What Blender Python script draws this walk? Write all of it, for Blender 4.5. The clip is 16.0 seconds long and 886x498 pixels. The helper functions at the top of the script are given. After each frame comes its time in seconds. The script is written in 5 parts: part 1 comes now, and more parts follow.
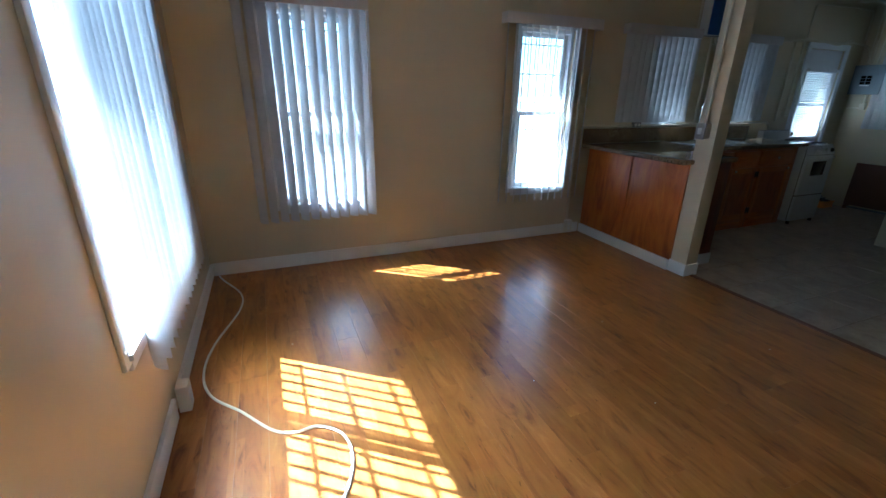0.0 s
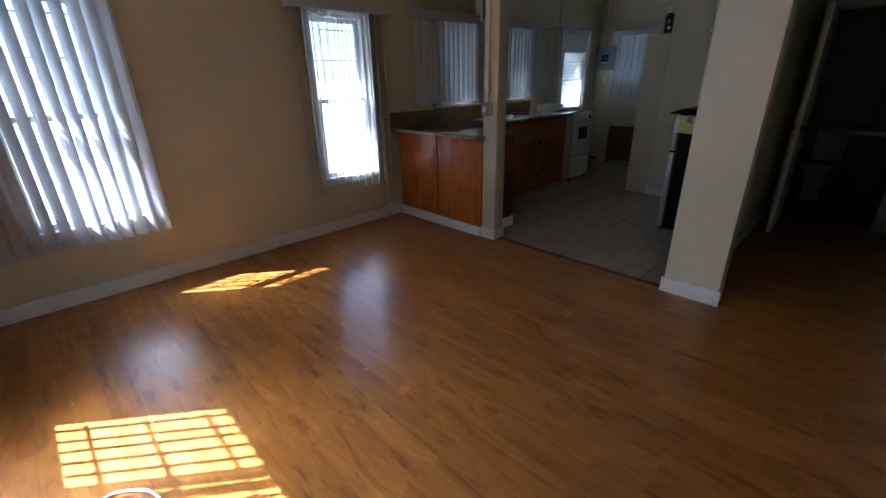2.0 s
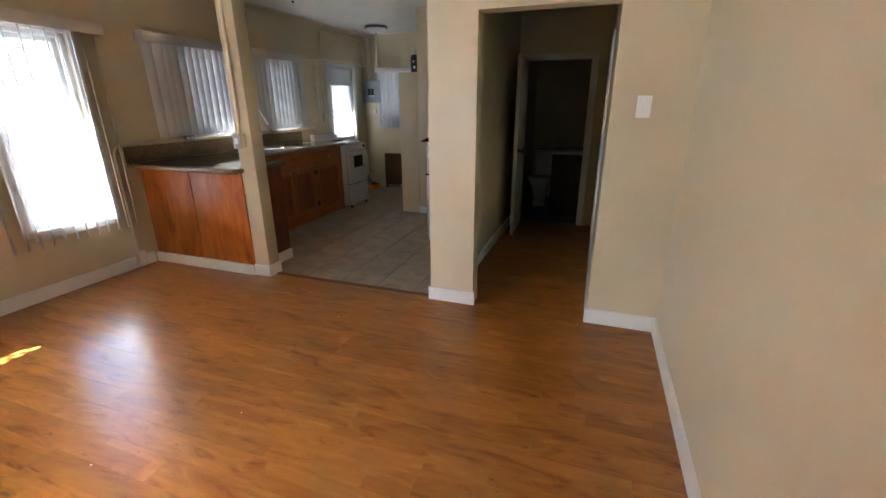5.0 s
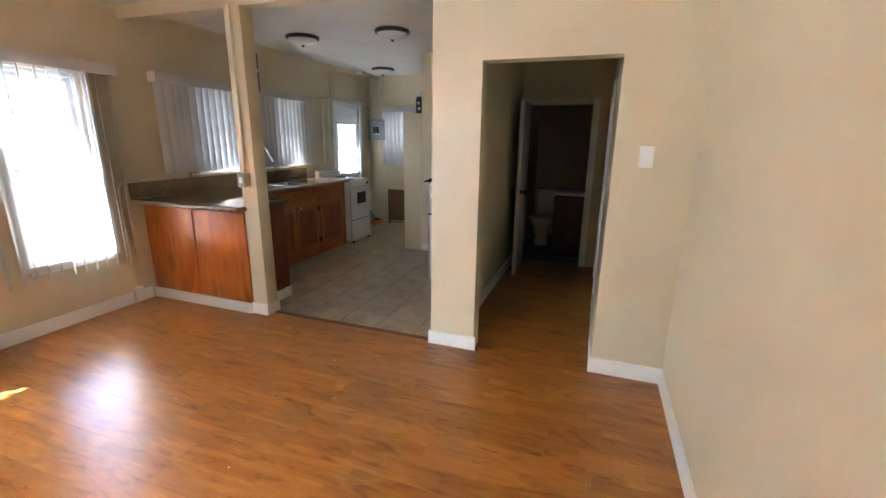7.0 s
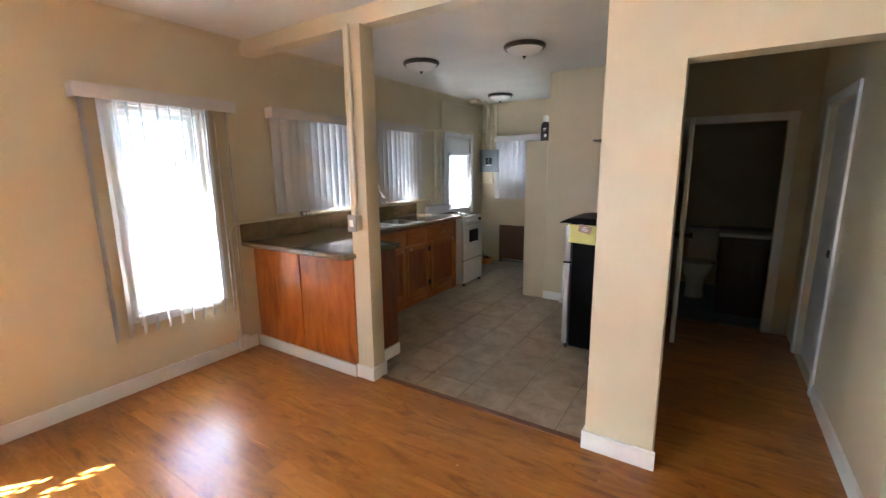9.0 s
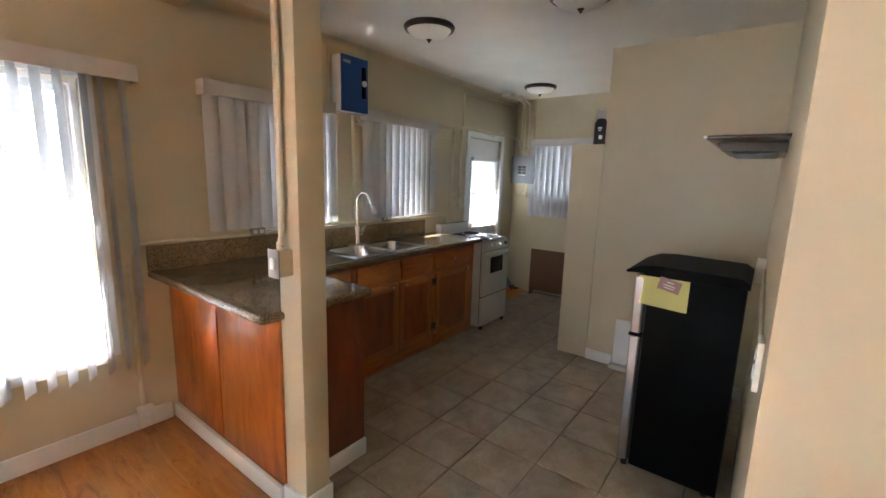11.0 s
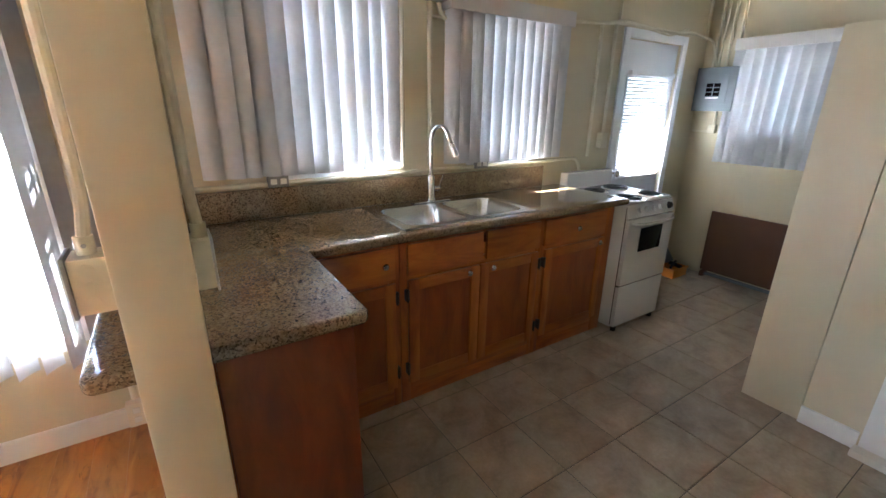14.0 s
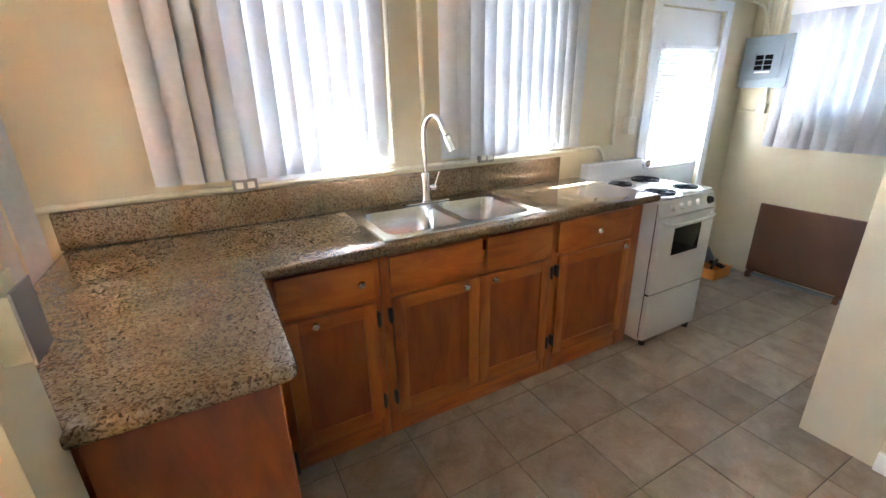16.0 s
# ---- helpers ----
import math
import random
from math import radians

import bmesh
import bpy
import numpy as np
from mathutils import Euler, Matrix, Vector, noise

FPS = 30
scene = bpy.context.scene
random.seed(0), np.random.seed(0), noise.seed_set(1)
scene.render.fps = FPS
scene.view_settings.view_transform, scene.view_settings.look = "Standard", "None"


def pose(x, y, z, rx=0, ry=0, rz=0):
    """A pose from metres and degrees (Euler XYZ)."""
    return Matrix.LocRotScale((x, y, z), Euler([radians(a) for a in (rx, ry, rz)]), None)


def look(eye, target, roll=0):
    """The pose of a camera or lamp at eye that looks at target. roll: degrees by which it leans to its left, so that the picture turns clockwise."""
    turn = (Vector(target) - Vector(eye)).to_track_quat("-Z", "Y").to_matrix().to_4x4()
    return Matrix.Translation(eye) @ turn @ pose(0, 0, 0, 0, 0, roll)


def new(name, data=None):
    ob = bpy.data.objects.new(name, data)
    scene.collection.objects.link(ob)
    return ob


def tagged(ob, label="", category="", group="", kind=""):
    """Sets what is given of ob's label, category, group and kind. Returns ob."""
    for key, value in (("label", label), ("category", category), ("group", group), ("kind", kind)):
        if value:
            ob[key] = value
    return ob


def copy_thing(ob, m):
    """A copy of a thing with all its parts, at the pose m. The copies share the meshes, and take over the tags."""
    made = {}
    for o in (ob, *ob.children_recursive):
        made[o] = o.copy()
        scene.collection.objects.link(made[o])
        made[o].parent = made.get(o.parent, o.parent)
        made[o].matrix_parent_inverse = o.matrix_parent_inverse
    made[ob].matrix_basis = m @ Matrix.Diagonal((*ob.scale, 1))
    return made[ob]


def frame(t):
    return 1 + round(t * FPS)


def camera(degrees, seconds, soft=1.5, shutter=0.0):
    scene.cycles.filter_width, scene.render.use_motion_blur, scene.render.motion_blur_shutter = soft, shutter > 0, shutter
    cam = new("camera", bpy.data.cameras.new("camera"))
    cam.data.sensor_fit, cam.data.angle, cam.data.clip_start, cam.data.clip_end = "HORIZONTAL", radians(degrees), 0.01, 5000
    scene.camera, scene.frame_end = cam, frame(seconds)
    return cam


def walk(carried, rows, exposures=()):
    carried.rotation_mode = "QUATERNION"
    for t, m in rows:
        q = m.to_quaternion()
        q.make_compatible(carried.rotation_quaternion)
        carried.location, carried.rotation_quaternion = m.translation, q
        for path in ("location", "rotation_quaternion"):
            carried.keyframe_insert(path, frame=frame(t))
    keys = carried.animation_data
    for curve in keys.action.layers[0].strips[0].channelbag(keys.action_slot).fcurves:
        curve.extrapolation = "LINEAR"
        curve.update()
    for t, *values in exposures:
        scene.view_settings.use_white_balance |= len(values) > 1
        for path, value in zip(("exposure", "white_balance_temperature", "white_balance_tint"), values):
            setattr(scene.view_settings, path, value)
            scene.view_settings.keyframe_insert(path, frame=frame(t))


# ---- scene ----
# Camera and its walk
cam = camera(92.6, 16.0)
PATH = [
    (0, (0.328, 0.067, 1.374), (1.041, 1.803, 0.681), 0.9),
    (0.5, (0.37, 0.05, 1.38), (1.222, 1.701, 0.638), 0.3),
    (1, (0.423, 0.022, 1.386), (1.44, 1.564, 0.618), -0.5),
    (1.5, (0.464, -0.001, 1.389), (1.633, 1.432, 0.625), -1.0),
    (2, (0.499, -0.028, 1.401), (1.783, 1.304, 0.643), -1.2),
    (2.5, (0.527, -0.06, 1.415), (1.927, 1.159, 0.669), -1.1),
    (3, (0.544, -0.088, 1.398), (2.037, 1.021, 0.662), -1.4),
    (3.5, (0.576, -0.137, 1.405), (2.161, 0.837, 0.668), -1.5),
    (4, (0.608, -0.175, 1.404), (2.267, 0.673, 0.677), -1.2),
    (4.5, (0.633, -0.226, 1.419), (2.35, 0.511, 0.705), -1.1),
    (5, (0.648, -0.272, 1.4), (2.433, 0.358, 0.753), -0.2),
    (7.5, (0.749, -0.234, 1.481), (2.562, 0.495, 1.057), 0.9),
    (8, (0.854, -0.053, 1.487), (2.581, 0.886, 1.122), 0.8),
    (10.5, (2.1, 0.685, 1.487), (3.712, 1.812, 1.122), -0.1),
    (11, (2.389, 0.83, 1.495), (3.961, 2.019, 1.155), 1.7),
    (11.5, (2.652, 0.979, 1.483), (4.226, 2.166, 1.151), 1.5),
    (12, (2.894, 1.08, 1.477), (4.404, 2.329, 1.075), -0.2),
    (12.5, (3.1, 1.102, 1.487), (4.399, 2.565, 1.072), 0.2),
    (13, (3.25, 1.124, 1.48), (4.39, 2.684, 0.965), -0.2),
    (13.5, (3.349, 1.237, 1.457), (4.454, 2.8, 0.878), 1.4),
    (14, (3.46, 1.411, 1.44), (4.487, 3.004, 0.801), 0.8),
    (14.5, (3.595, 1.516, 1.426), (4.449, 3.196, 0.756), -0.4),
    (15, (3.68, 1.562, 1.413), (4.384, 3.293, 0.699), 0.3),
    (15.5, (3.719, 1.567, 1.419), (4.444, 3.301, 0.736), 0.0),
    (16, (3.77, 1.586, 1.431), (4.663, 3.238, 0.745), -1.2),
]

EXPOSURES = [(0, 3.75, 4350, -2), (0.5, 3.66, 4500, 1), (1.0, 3.4, 4750, 5), (1.5, 3.44, 4750, 7), (2.0, 3.56, 4780, 6), (2.5, 3.85, 5080, 7), (3.5, 4.39, 5550, 9), (5, 5.08, 5650, 9), (7.5, 5.7, 5550, 9), (8, 5.76, 5550, 9), (10.5, 5.53, 5550, 9), (11, 5.58, 5740, 9), (11.5, 5.88, 5640, 9), (12, 6.18, 5460, 9), (13, 6.33, 5460, 9), (13.5, 6.22, 5426.67, 9.0), (14.0, 6.2, 5393.34, 9.0), (14.5, 6.46, 5360, 9), (15, 6.7, 5310, 9), (15.5, 6.92, 5310, 9), (16, 7.1, 5310, 9)]
walk(cam, [(t, look(eye, target, roll)) for t, eye, target, roll in PATH], EXPOSURES)

# World and sun: clear sky, sun coming in from the north-west of the plan
KX, KY = 0.76, -0.58
world = bpy.data.worlds.new("sky")
scene.world = world
world.use_nodes = True
wn = world.node_tree.nodes
sky = wn.new("ShaderNodeTexSky")
sky.sky_type = "NISHITA"
sky.sun_disc = False
sky.sun_elevation = math.atan2(1, math.hypot(KX, KY))
sky.sun_rotation = math.atan2(-KX, -KY)
wn["Background"].inputs[1].default_value = 0.05
world.node_tree.links.new(sky.outputs[0], wn["Background"].inputs[0])
sun = new("sun", bpy.data.lights.new("sun", "SUN"))
sun.data.energy, sun.data.angle, sun.data.color = 5.0, radians(0.5), (1.0, 0.96, 0.89)
sun.matrix_world = look((0, 0, 8), (KX, KY, 7))

# Plan, in metres
WEST, NORTH, SOUTH, EAST = -0.19, 3.555, -0.75, 7.49
DIV, DIVE = 3.385, 3.50
CEIL, BEAM = 2.48, 2.375
HALL_N, HALL_S, KIT_S = 0.466, -0.33, 0.792
HALL_IN = 0.645
TALL = 5.865
WALL_T = 0.16
PI = math.pi


# ---- building helpers
def bm_new():
    return bmesh.new()


def box(bm, x0, x1, y0, y1, z0, z1, bevel=0.0, seg=2):
    made = bmesh.ops.create_cube(bm, size=1.0)["verts"]
    for v in made:
        v.co = Vector((x0 + (v.co.x + 0.5) * (x1 - x0), y0 + (v.co.y + 0.5) * (y1 - y0), z0 + (v.co.z + 0.5) * (z1 - z0)))
    if bevel:
        edges = list({e for v in made for e in v.link_edges})
        bmesh.ops.bevel(bm, geom=edges, offset=bevel, segments=seg, affect="EDGES", profile=0.6)
    return bm


def boxed(*args, **kw):
    return box(bm_new(), *args, **kw)


def rod(bm, a, b, r, seg=12, r2=None):
    a, b = Vector(a), Vector(b)
    m = Matrix.Translation((a + b) / 2) @ (b - a).to_track_quat("Z", "Y").to_matrix().to_4x4()
    bmesh.ops.create_cone(bm, cap_ends=True, segments=seg, radius1=r, radius2=r if r2 is None else r2, depth=(b - a).length, matrix=m)
    return bm


def lathe(bm, profile, centre, seg=32):
    """profile: (radius, height) pairs, turned about a vertical axis"""
    rings = []
    for r, z in profile:
        if r < 1e-5:
            rings.append([bm.verts.new((centre[0], centre[1], centre[2] + z))])
        else:
            rings.append([bm.verts.new((centre[0] + r * math.cos(2 * PI * i / seg), centre[1] + r * math.sin(2 * PI * i / seg), centre[2] + z)) for i in range(seg)])
    for lo, hi in zip(rings, rings[1:]):
        for i in range(seg):
            j = (i + 1) % seg
            if len(lo) == 1 and len(hi) == 1:
                continue
            if len(lo) == 1:
                bm.faces.new((lo[0], hi[j], hi[i]))
            elif len(hi) == 1:
                bm.faces.new((lo[i], lo[j], hi[0]))
            else:
                bm.faces.new((lo[i], lo[j], hi[j], hi[i]))
    bmesh.ops.recalc_face_normals(bm, faces=bm.faces[:])
    return bm


def smooth_line(points, steps=8):
    """Catmull-Rom through the points"""
    p = [Vector(q) for q in points]
    p = [p[0] * 2 - p[1]] + p + [p[-1] * 2 - p[-2]]
    out = []
    for i in range(1, len(p) - 2):
        for s in range(steps):
            t = s / steps
            out.append(0.5 * (2 * p[i] + (p[i + 1] - p[i - 1]) * t + (2 * p[i - 1] - 5 * p[i] + 4 * p[i + 1] - p[i + 2]) * t * t + (3 * p[i] - p[i - 1] - 3 * p[i + 1] + p[i + 2]) * t ** 3))
    return out + [p[-2]]


def sweep(bm, points, r, seg=10):
    pts = [Vector(q) for q in points]
    rings, side = [], None
    for i, c in enumerate(pts):
        d = (pts[min(i + 1, len(pts) - 1)] - pts[max(i - 1, 0)]).normalized()
        if side is None:
            side = d.orthogonal().normalized()
        side = (side - d * side.dot(d)).normalized()
        up = d.cross(side)
        rings.append([bm.verts.new(c + r * (math.cos(2 * PI * k / seg) * side + math.sin(2 * PI * k / seg) * up)) for k in range(seg)])
    for a, b in zip(rings, rings[1:]):
        for k in range(seg):
            bm.faces.new((a[k], a[(k + 1) % seg], b[(k + 1) % seg], b[k]))
    bm.faces.new(rings[0][::-1])
    bm.faces.new(rings[-1])
    return bm


def bent(points, radius=0.05, steps=5):
    """a pipe's line with its corners rounded"""
    pts = [Vector(q) for q in points]
    out = [pts[0]]
    for a, b, c in zip(pts, pts[1:], pts[2:]):
        u, w = (a - b), (c - b)
        r = min(radius, u.length * 0.45, w.length * 0.45)
        p, q = b + u.normalized() * r, b + w.normalized() * r
        for s in range(steps + 1):
            t = s / steps
            out.append((1 - t) ** 2 * p + 2 * t * (1 - t) * b + t * t * q)
    return out + [pts[-1]]


def prism(bm, outline, z0, z1):
    lo = [bm.verts.new((x, y, z0)) for x, y in outline]
    hi = [bm.verts.new((x, y, z1)) for x, y in outline]
    n = len(outline)
    bm.faces.new(lo[::-1])
    bm.faces.new(hi)
    for i in range(n):
        bm.faces.new((lo[i], lo[(i + 1) % n], hi[(i + 1) % n], hi[i]))
    bmesh.ops.recalc_face_normals(bm, faces=bm.faces[:])
    return bm


def mesh_of(name, bm, material, soft=False):
    me = bpy.data.meshes.new(name)
    bm.to_mesh(me)
    bm.free()
    me.materials.append(material)
    if soft:
        me.shade_smooth()
        me.set_sharp_from_angle(angle=radians(35))
    return me


def thing(name, at, label, category, group="", kind=""):
    ob = new(name)
    ob.location = at
    ob.empty_display_size = 0.1
    return tagged(ob, label, category, group, kind)


def base_of(ob):
    v = Vector((0, 0, 0))
    while ob:
        v += ob.location
        ob = ob.parent
    return v


def part(name, bm, material, parent, label="", soft=True):
    """one mesh object, its bmesh given in world metres, under a thing or a part"""
    off = base_of(parent)
    bmesh.ops.translate(bm, verts=bm.verts[:], vec=-off)
    ob = new(name, mesh_of(name, bm, material, soft))
    ob.parent = parent
    return tagged(ob, label)


def solid(name, bm, material, label, category, kind="", group="", soft=True):
    """a thing of a single mesh, its origin at the middle of its foot"""
    xs, ys, zs = zip(*[v.co for v in bm.verts])
    c = Vector(((min(xs) + max(xs)) / 2, (min(ys) + max(ys)) / 2, min(zs)))
    bmesh.ops.translate(bm, verts=bm.verts[:], vec=-c)
    ob = new(name, mesh_of(name, bm, material, soft))
    ob.location = c
    return tagged(ob, label, category, group, kind)


# ---- materials
def material(name, rough=0.5, metal=0.0, coat=0.0, colour=(0.5, 0.5, 0.5)):
    m = bpy.data.materials.new(name)
    m.use_nodes = True
    b = m.node_tree.nodes["Principled BSDF"]
    b.inputs["Base Color"].default_value = (*colour, 1)
    b.inputs["Roughness"].default_value = rough
    b.inputs["Metallic"].default_value = metal
    b.inputs["Coat Weight"].default_value = coat
    return m, m.node_tree.nodes, m.node_tree.links, b


def coords(n, l, scale=(1, 1, 1), shuffle=False):
    tc = n.new("ShaderNodeTexCoord")
    mp = n.new("ShaderNodeMapping")
    mp.inputs["Scale"].default_value = scale
    l.new(tc.outputs["Object"], mp.inputs["Vector"])
    if shuffle:
        oi = n.new("ShaderNodeObjectInfo")
        mul = n.new("ShaderNodeVectorMath")
        mul.operation = "MULTIPLY"
        mul.inputs[1].default_value = (17.0, 31.0, 11.0)
        l.new(oi.outputs["Random"], mul.inputs[0])
        l.new(mul.outputs[0], mp.inputs["Location"])
    return mp


def noise_tex(n, l, mp, scale, detail=4, rough=0.55, distort=0.0):
    t = n.new("ShaderNodeTexNoise")
    t.inputs["Scale"].default_value = scale
    t.inputs["Detail"].default_value = detail
    t.inputs["Roughness"].default_value = rough
    t.inputs["Distortion"].default_value = distort
    l.new(mp.outputs[0], t.inputs["Vector"])
    return t


def ramp(n, l, fac, stops):
    r = n.new("ShaderNodeValToRGB")
    while len(r.color_ramp.elements) < len(stops):
        r.color_ramp.elements.new(0.5)
    for e, (p, c) in zip(r.color_ramp.elements, stops):
        e.position, e.color = p, (*c, 1)
    l.new(fac, r.inputs[0])
    return r


def blend(n, l, a, b, fac, kind="MIX"):
    x = n.new("ShaderNodeMix")
    x.data_type, x.blend_type = "RGBA", kind
    if isinstance(fac, (int, float)):
        x.inputs[0].default_value = fac
    else:
        l.new(fac, x.inputs[0])
    for k, v in ((6, a), (7, b)):
        if isinstance(v, tuple):
            x.inputs[k].default_value = (*v, 1)
        else:
            l.new(v, x.inputs[k])
    return x


def bump(n, l, b, height, strength=0.2, dist=0.002):
    u = n.new("ShaderNodeBump")
    u.inputs["Strength"].default_value = strength
    u.inputs["Distance"].default_value = dist
    l.new(height, u.inputs["Height"])
    l.new(u.outputs[0], b.inputs["Normal"])


def paint(name, colour, rough=0.5, grain=90, relief=0.15, stain=0.06, coat=0.0):
    """painted surface: faint blotches at hand size and a fine roller texture"""
    m, n, l, b = material(name, rough, coat=coat)
    mp = coords(n, l)
    big = noise_tex(n, l, mp, 1.7, 5, 0.6)
    dark = tuple(c * (1 - 2.2 * stain) for c in colour)
    r = ramp(n, l, big.outputs[0], [(0.3, dark), (0.62, colour)])
    l.new(r.outputs[0], b.inputs["Base Color"])
    fine = noise_tex(n, l, mp, grain, 3)
    rr = n.new("ShaderNodeMapRange")
    rr.inputs[3].default_value, rr.inputs[4].default_value = rough - 0.06, rough + 0.08
    l.new(big.outputs[0], rr.inputs[0])
    l.new(rr.outputs[0], b.inputs["Roughness"])
    bump(n, l, b, fine.outputs[0], relief, 0.0015)
    return m


def wood(name, dark, mid, light, scale=(1, 1, 1), rough=0.35, coat=0.3, shuffle=True, vary=0.18, fine_mix=0.8):
    m, n, l, b = material(name, rough, coat=coat)
    b.inputs["Coat Roughness"].default_value = 0.16
    mp = coords(n, l, scale, shuffle)
    g = noise_tex(n, l, mp, 3.0, 6, 0.62, 0.8)
    fine = noise_tex(n, l, mp, 22.0, 4, 0.6)
    r = ramp(n, l, g.outputs[0], [(0.28, dark), (0.5, mid), (0.72, light)])
    f = ramp(n, l, fine.outputs[0], [(0.35, (0.72, 0.70, 0.68)), (0.6, (1, 1, 1))])
    mul = blend(n, l, r.outputs[0], f.outputs[0], fine_mix, "MULTIPLY")
    oi = n.new("ShaderNodeObjectInfo")
    v = ramp(n, l, oi.outputs["Random"], [(0.0, (1 - vary,) * 3), (1.0, (1 + vary * 0.5,) * 3)])
    out = blend(n, l, mul.outputs[2], v.outputs[0], 1.0, "MULTIPLY")
    l.new(out.outputs[2], b.inputs["Base Color"])
    bump(n, l, b, fine.outputs[0], 0.08, 0.001)
    return m


WALL = paint("cream_wall_paint", (0.635, 0.546, 0.365), 0.42, relief=0.1, stain=0.03)
CEILP = paint("ceiling_paint", (0.74, 0.71, 0.65), 0.6, relief=0.1, stain=0.04)
TRIM = paint("white_trim_paint", (0.84, 0.83, 0.79), 0.35, relief=0.06, stain=0.05)
PIPE = paint("cream_pipe_paint", (0.72, 0.65, 0.48), 0.38, relief=0.08)
FRAME = paint("white_window_paint", (0.80, 0.80, 0.80), 0.35, relief=0.04, stain=0.04)
ENAMEL = paint("white_enamel", (0.80, 0.79, 0.76), 0.18, relief=0.02, stain=0.03, coat=0.4)
PLASTIC = paint("ivory_plastic", (0.78, 0.74, 0.64), 0.35, relief=0.02, stain=0.02)
WHITEPL = paint("white_plastic", (0.80, 0.80, 0.78), 0.3, relief=0.02, stain=0.02)
GREY = paint("grey_panel_paint", (0.22, 0.25, 0.27), 0.4, relief=0.05)
BLUE = paint("blue_heater_paint", (0.012, 0.07, 0.30), 0.32, relief=0.03, stain=0.05)
BLACK = paint("black_textured_plastic", (0.004, 0.004, 0.004), 0.45, grain=400, relief=0.25, stain=0.1)
BLACK.node_tree.nodes["Principled BSDF"].inputs["Specular IOR Level"].default_value = 0.03
RUBBER = paint("black_rubber", (0.012, 0.012, 0.012), 0.6)
BRONZE = paint("dark_bronze", (0.03, 0.02, 0.015), 0.35, relief=0.05)
BROWN = paint("brown_panel_paint", (0.15, 0.06, 0.028), 0.5, relief=0.1, stain=0.1)
YELLOW = paint("yellow_paper", (0.75, 0.72, 0.25), 0.7, relief=0.05)
ORANGE = paint("orange_plastic", (0.75, 0.27, 0.02), 0.45)
STUCCO = paint("outside_stucco", (0.70, 0.64, 0.58), 0.85, grain=60, relief=0.5)
CONCRETE = paint("outside_concrete", (0.22, 0.21, 0.195), 0.85, grain=40, relief=0.4, stain=0.1)
STAIN = wood("red_brown_cabinet_wood", (0.23, 0.046, 0.004), (0.44, 0.114, 0.009), (0.55, 0.172, 0.017), (3.6, 3.6, 0.8), 0.36, 0.16, vary=0.12, fine_mix=0.15)
# end panel wood: shade of its dim south side put into the colour
PLYSHADE = wood("shade_darkened_plywood_panel", (0.11, 0.019, 0.0025), (0.19, 0.038, 0.004), (0.25, 0.058, 0.007), (3.2, 3.2, 0.8), 0.4, 0.12, vary=0.12, fine_mix=0.12)
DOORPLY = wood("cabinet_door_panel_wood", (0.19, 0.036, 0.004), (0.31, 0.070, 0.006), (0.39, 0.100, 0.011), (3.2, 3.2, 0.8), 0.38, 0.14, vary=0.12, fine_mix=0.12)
STAINH = wood("cabinet_wood_cross_grain", (0.23, 0.046, 0.004), (0.44, 0.114, 0.009), (0.55, 0.172, 0.017), (0.8, 3.6, 3.6), 0.36, 0.16, vary=0.12, fine_mix=0.15)


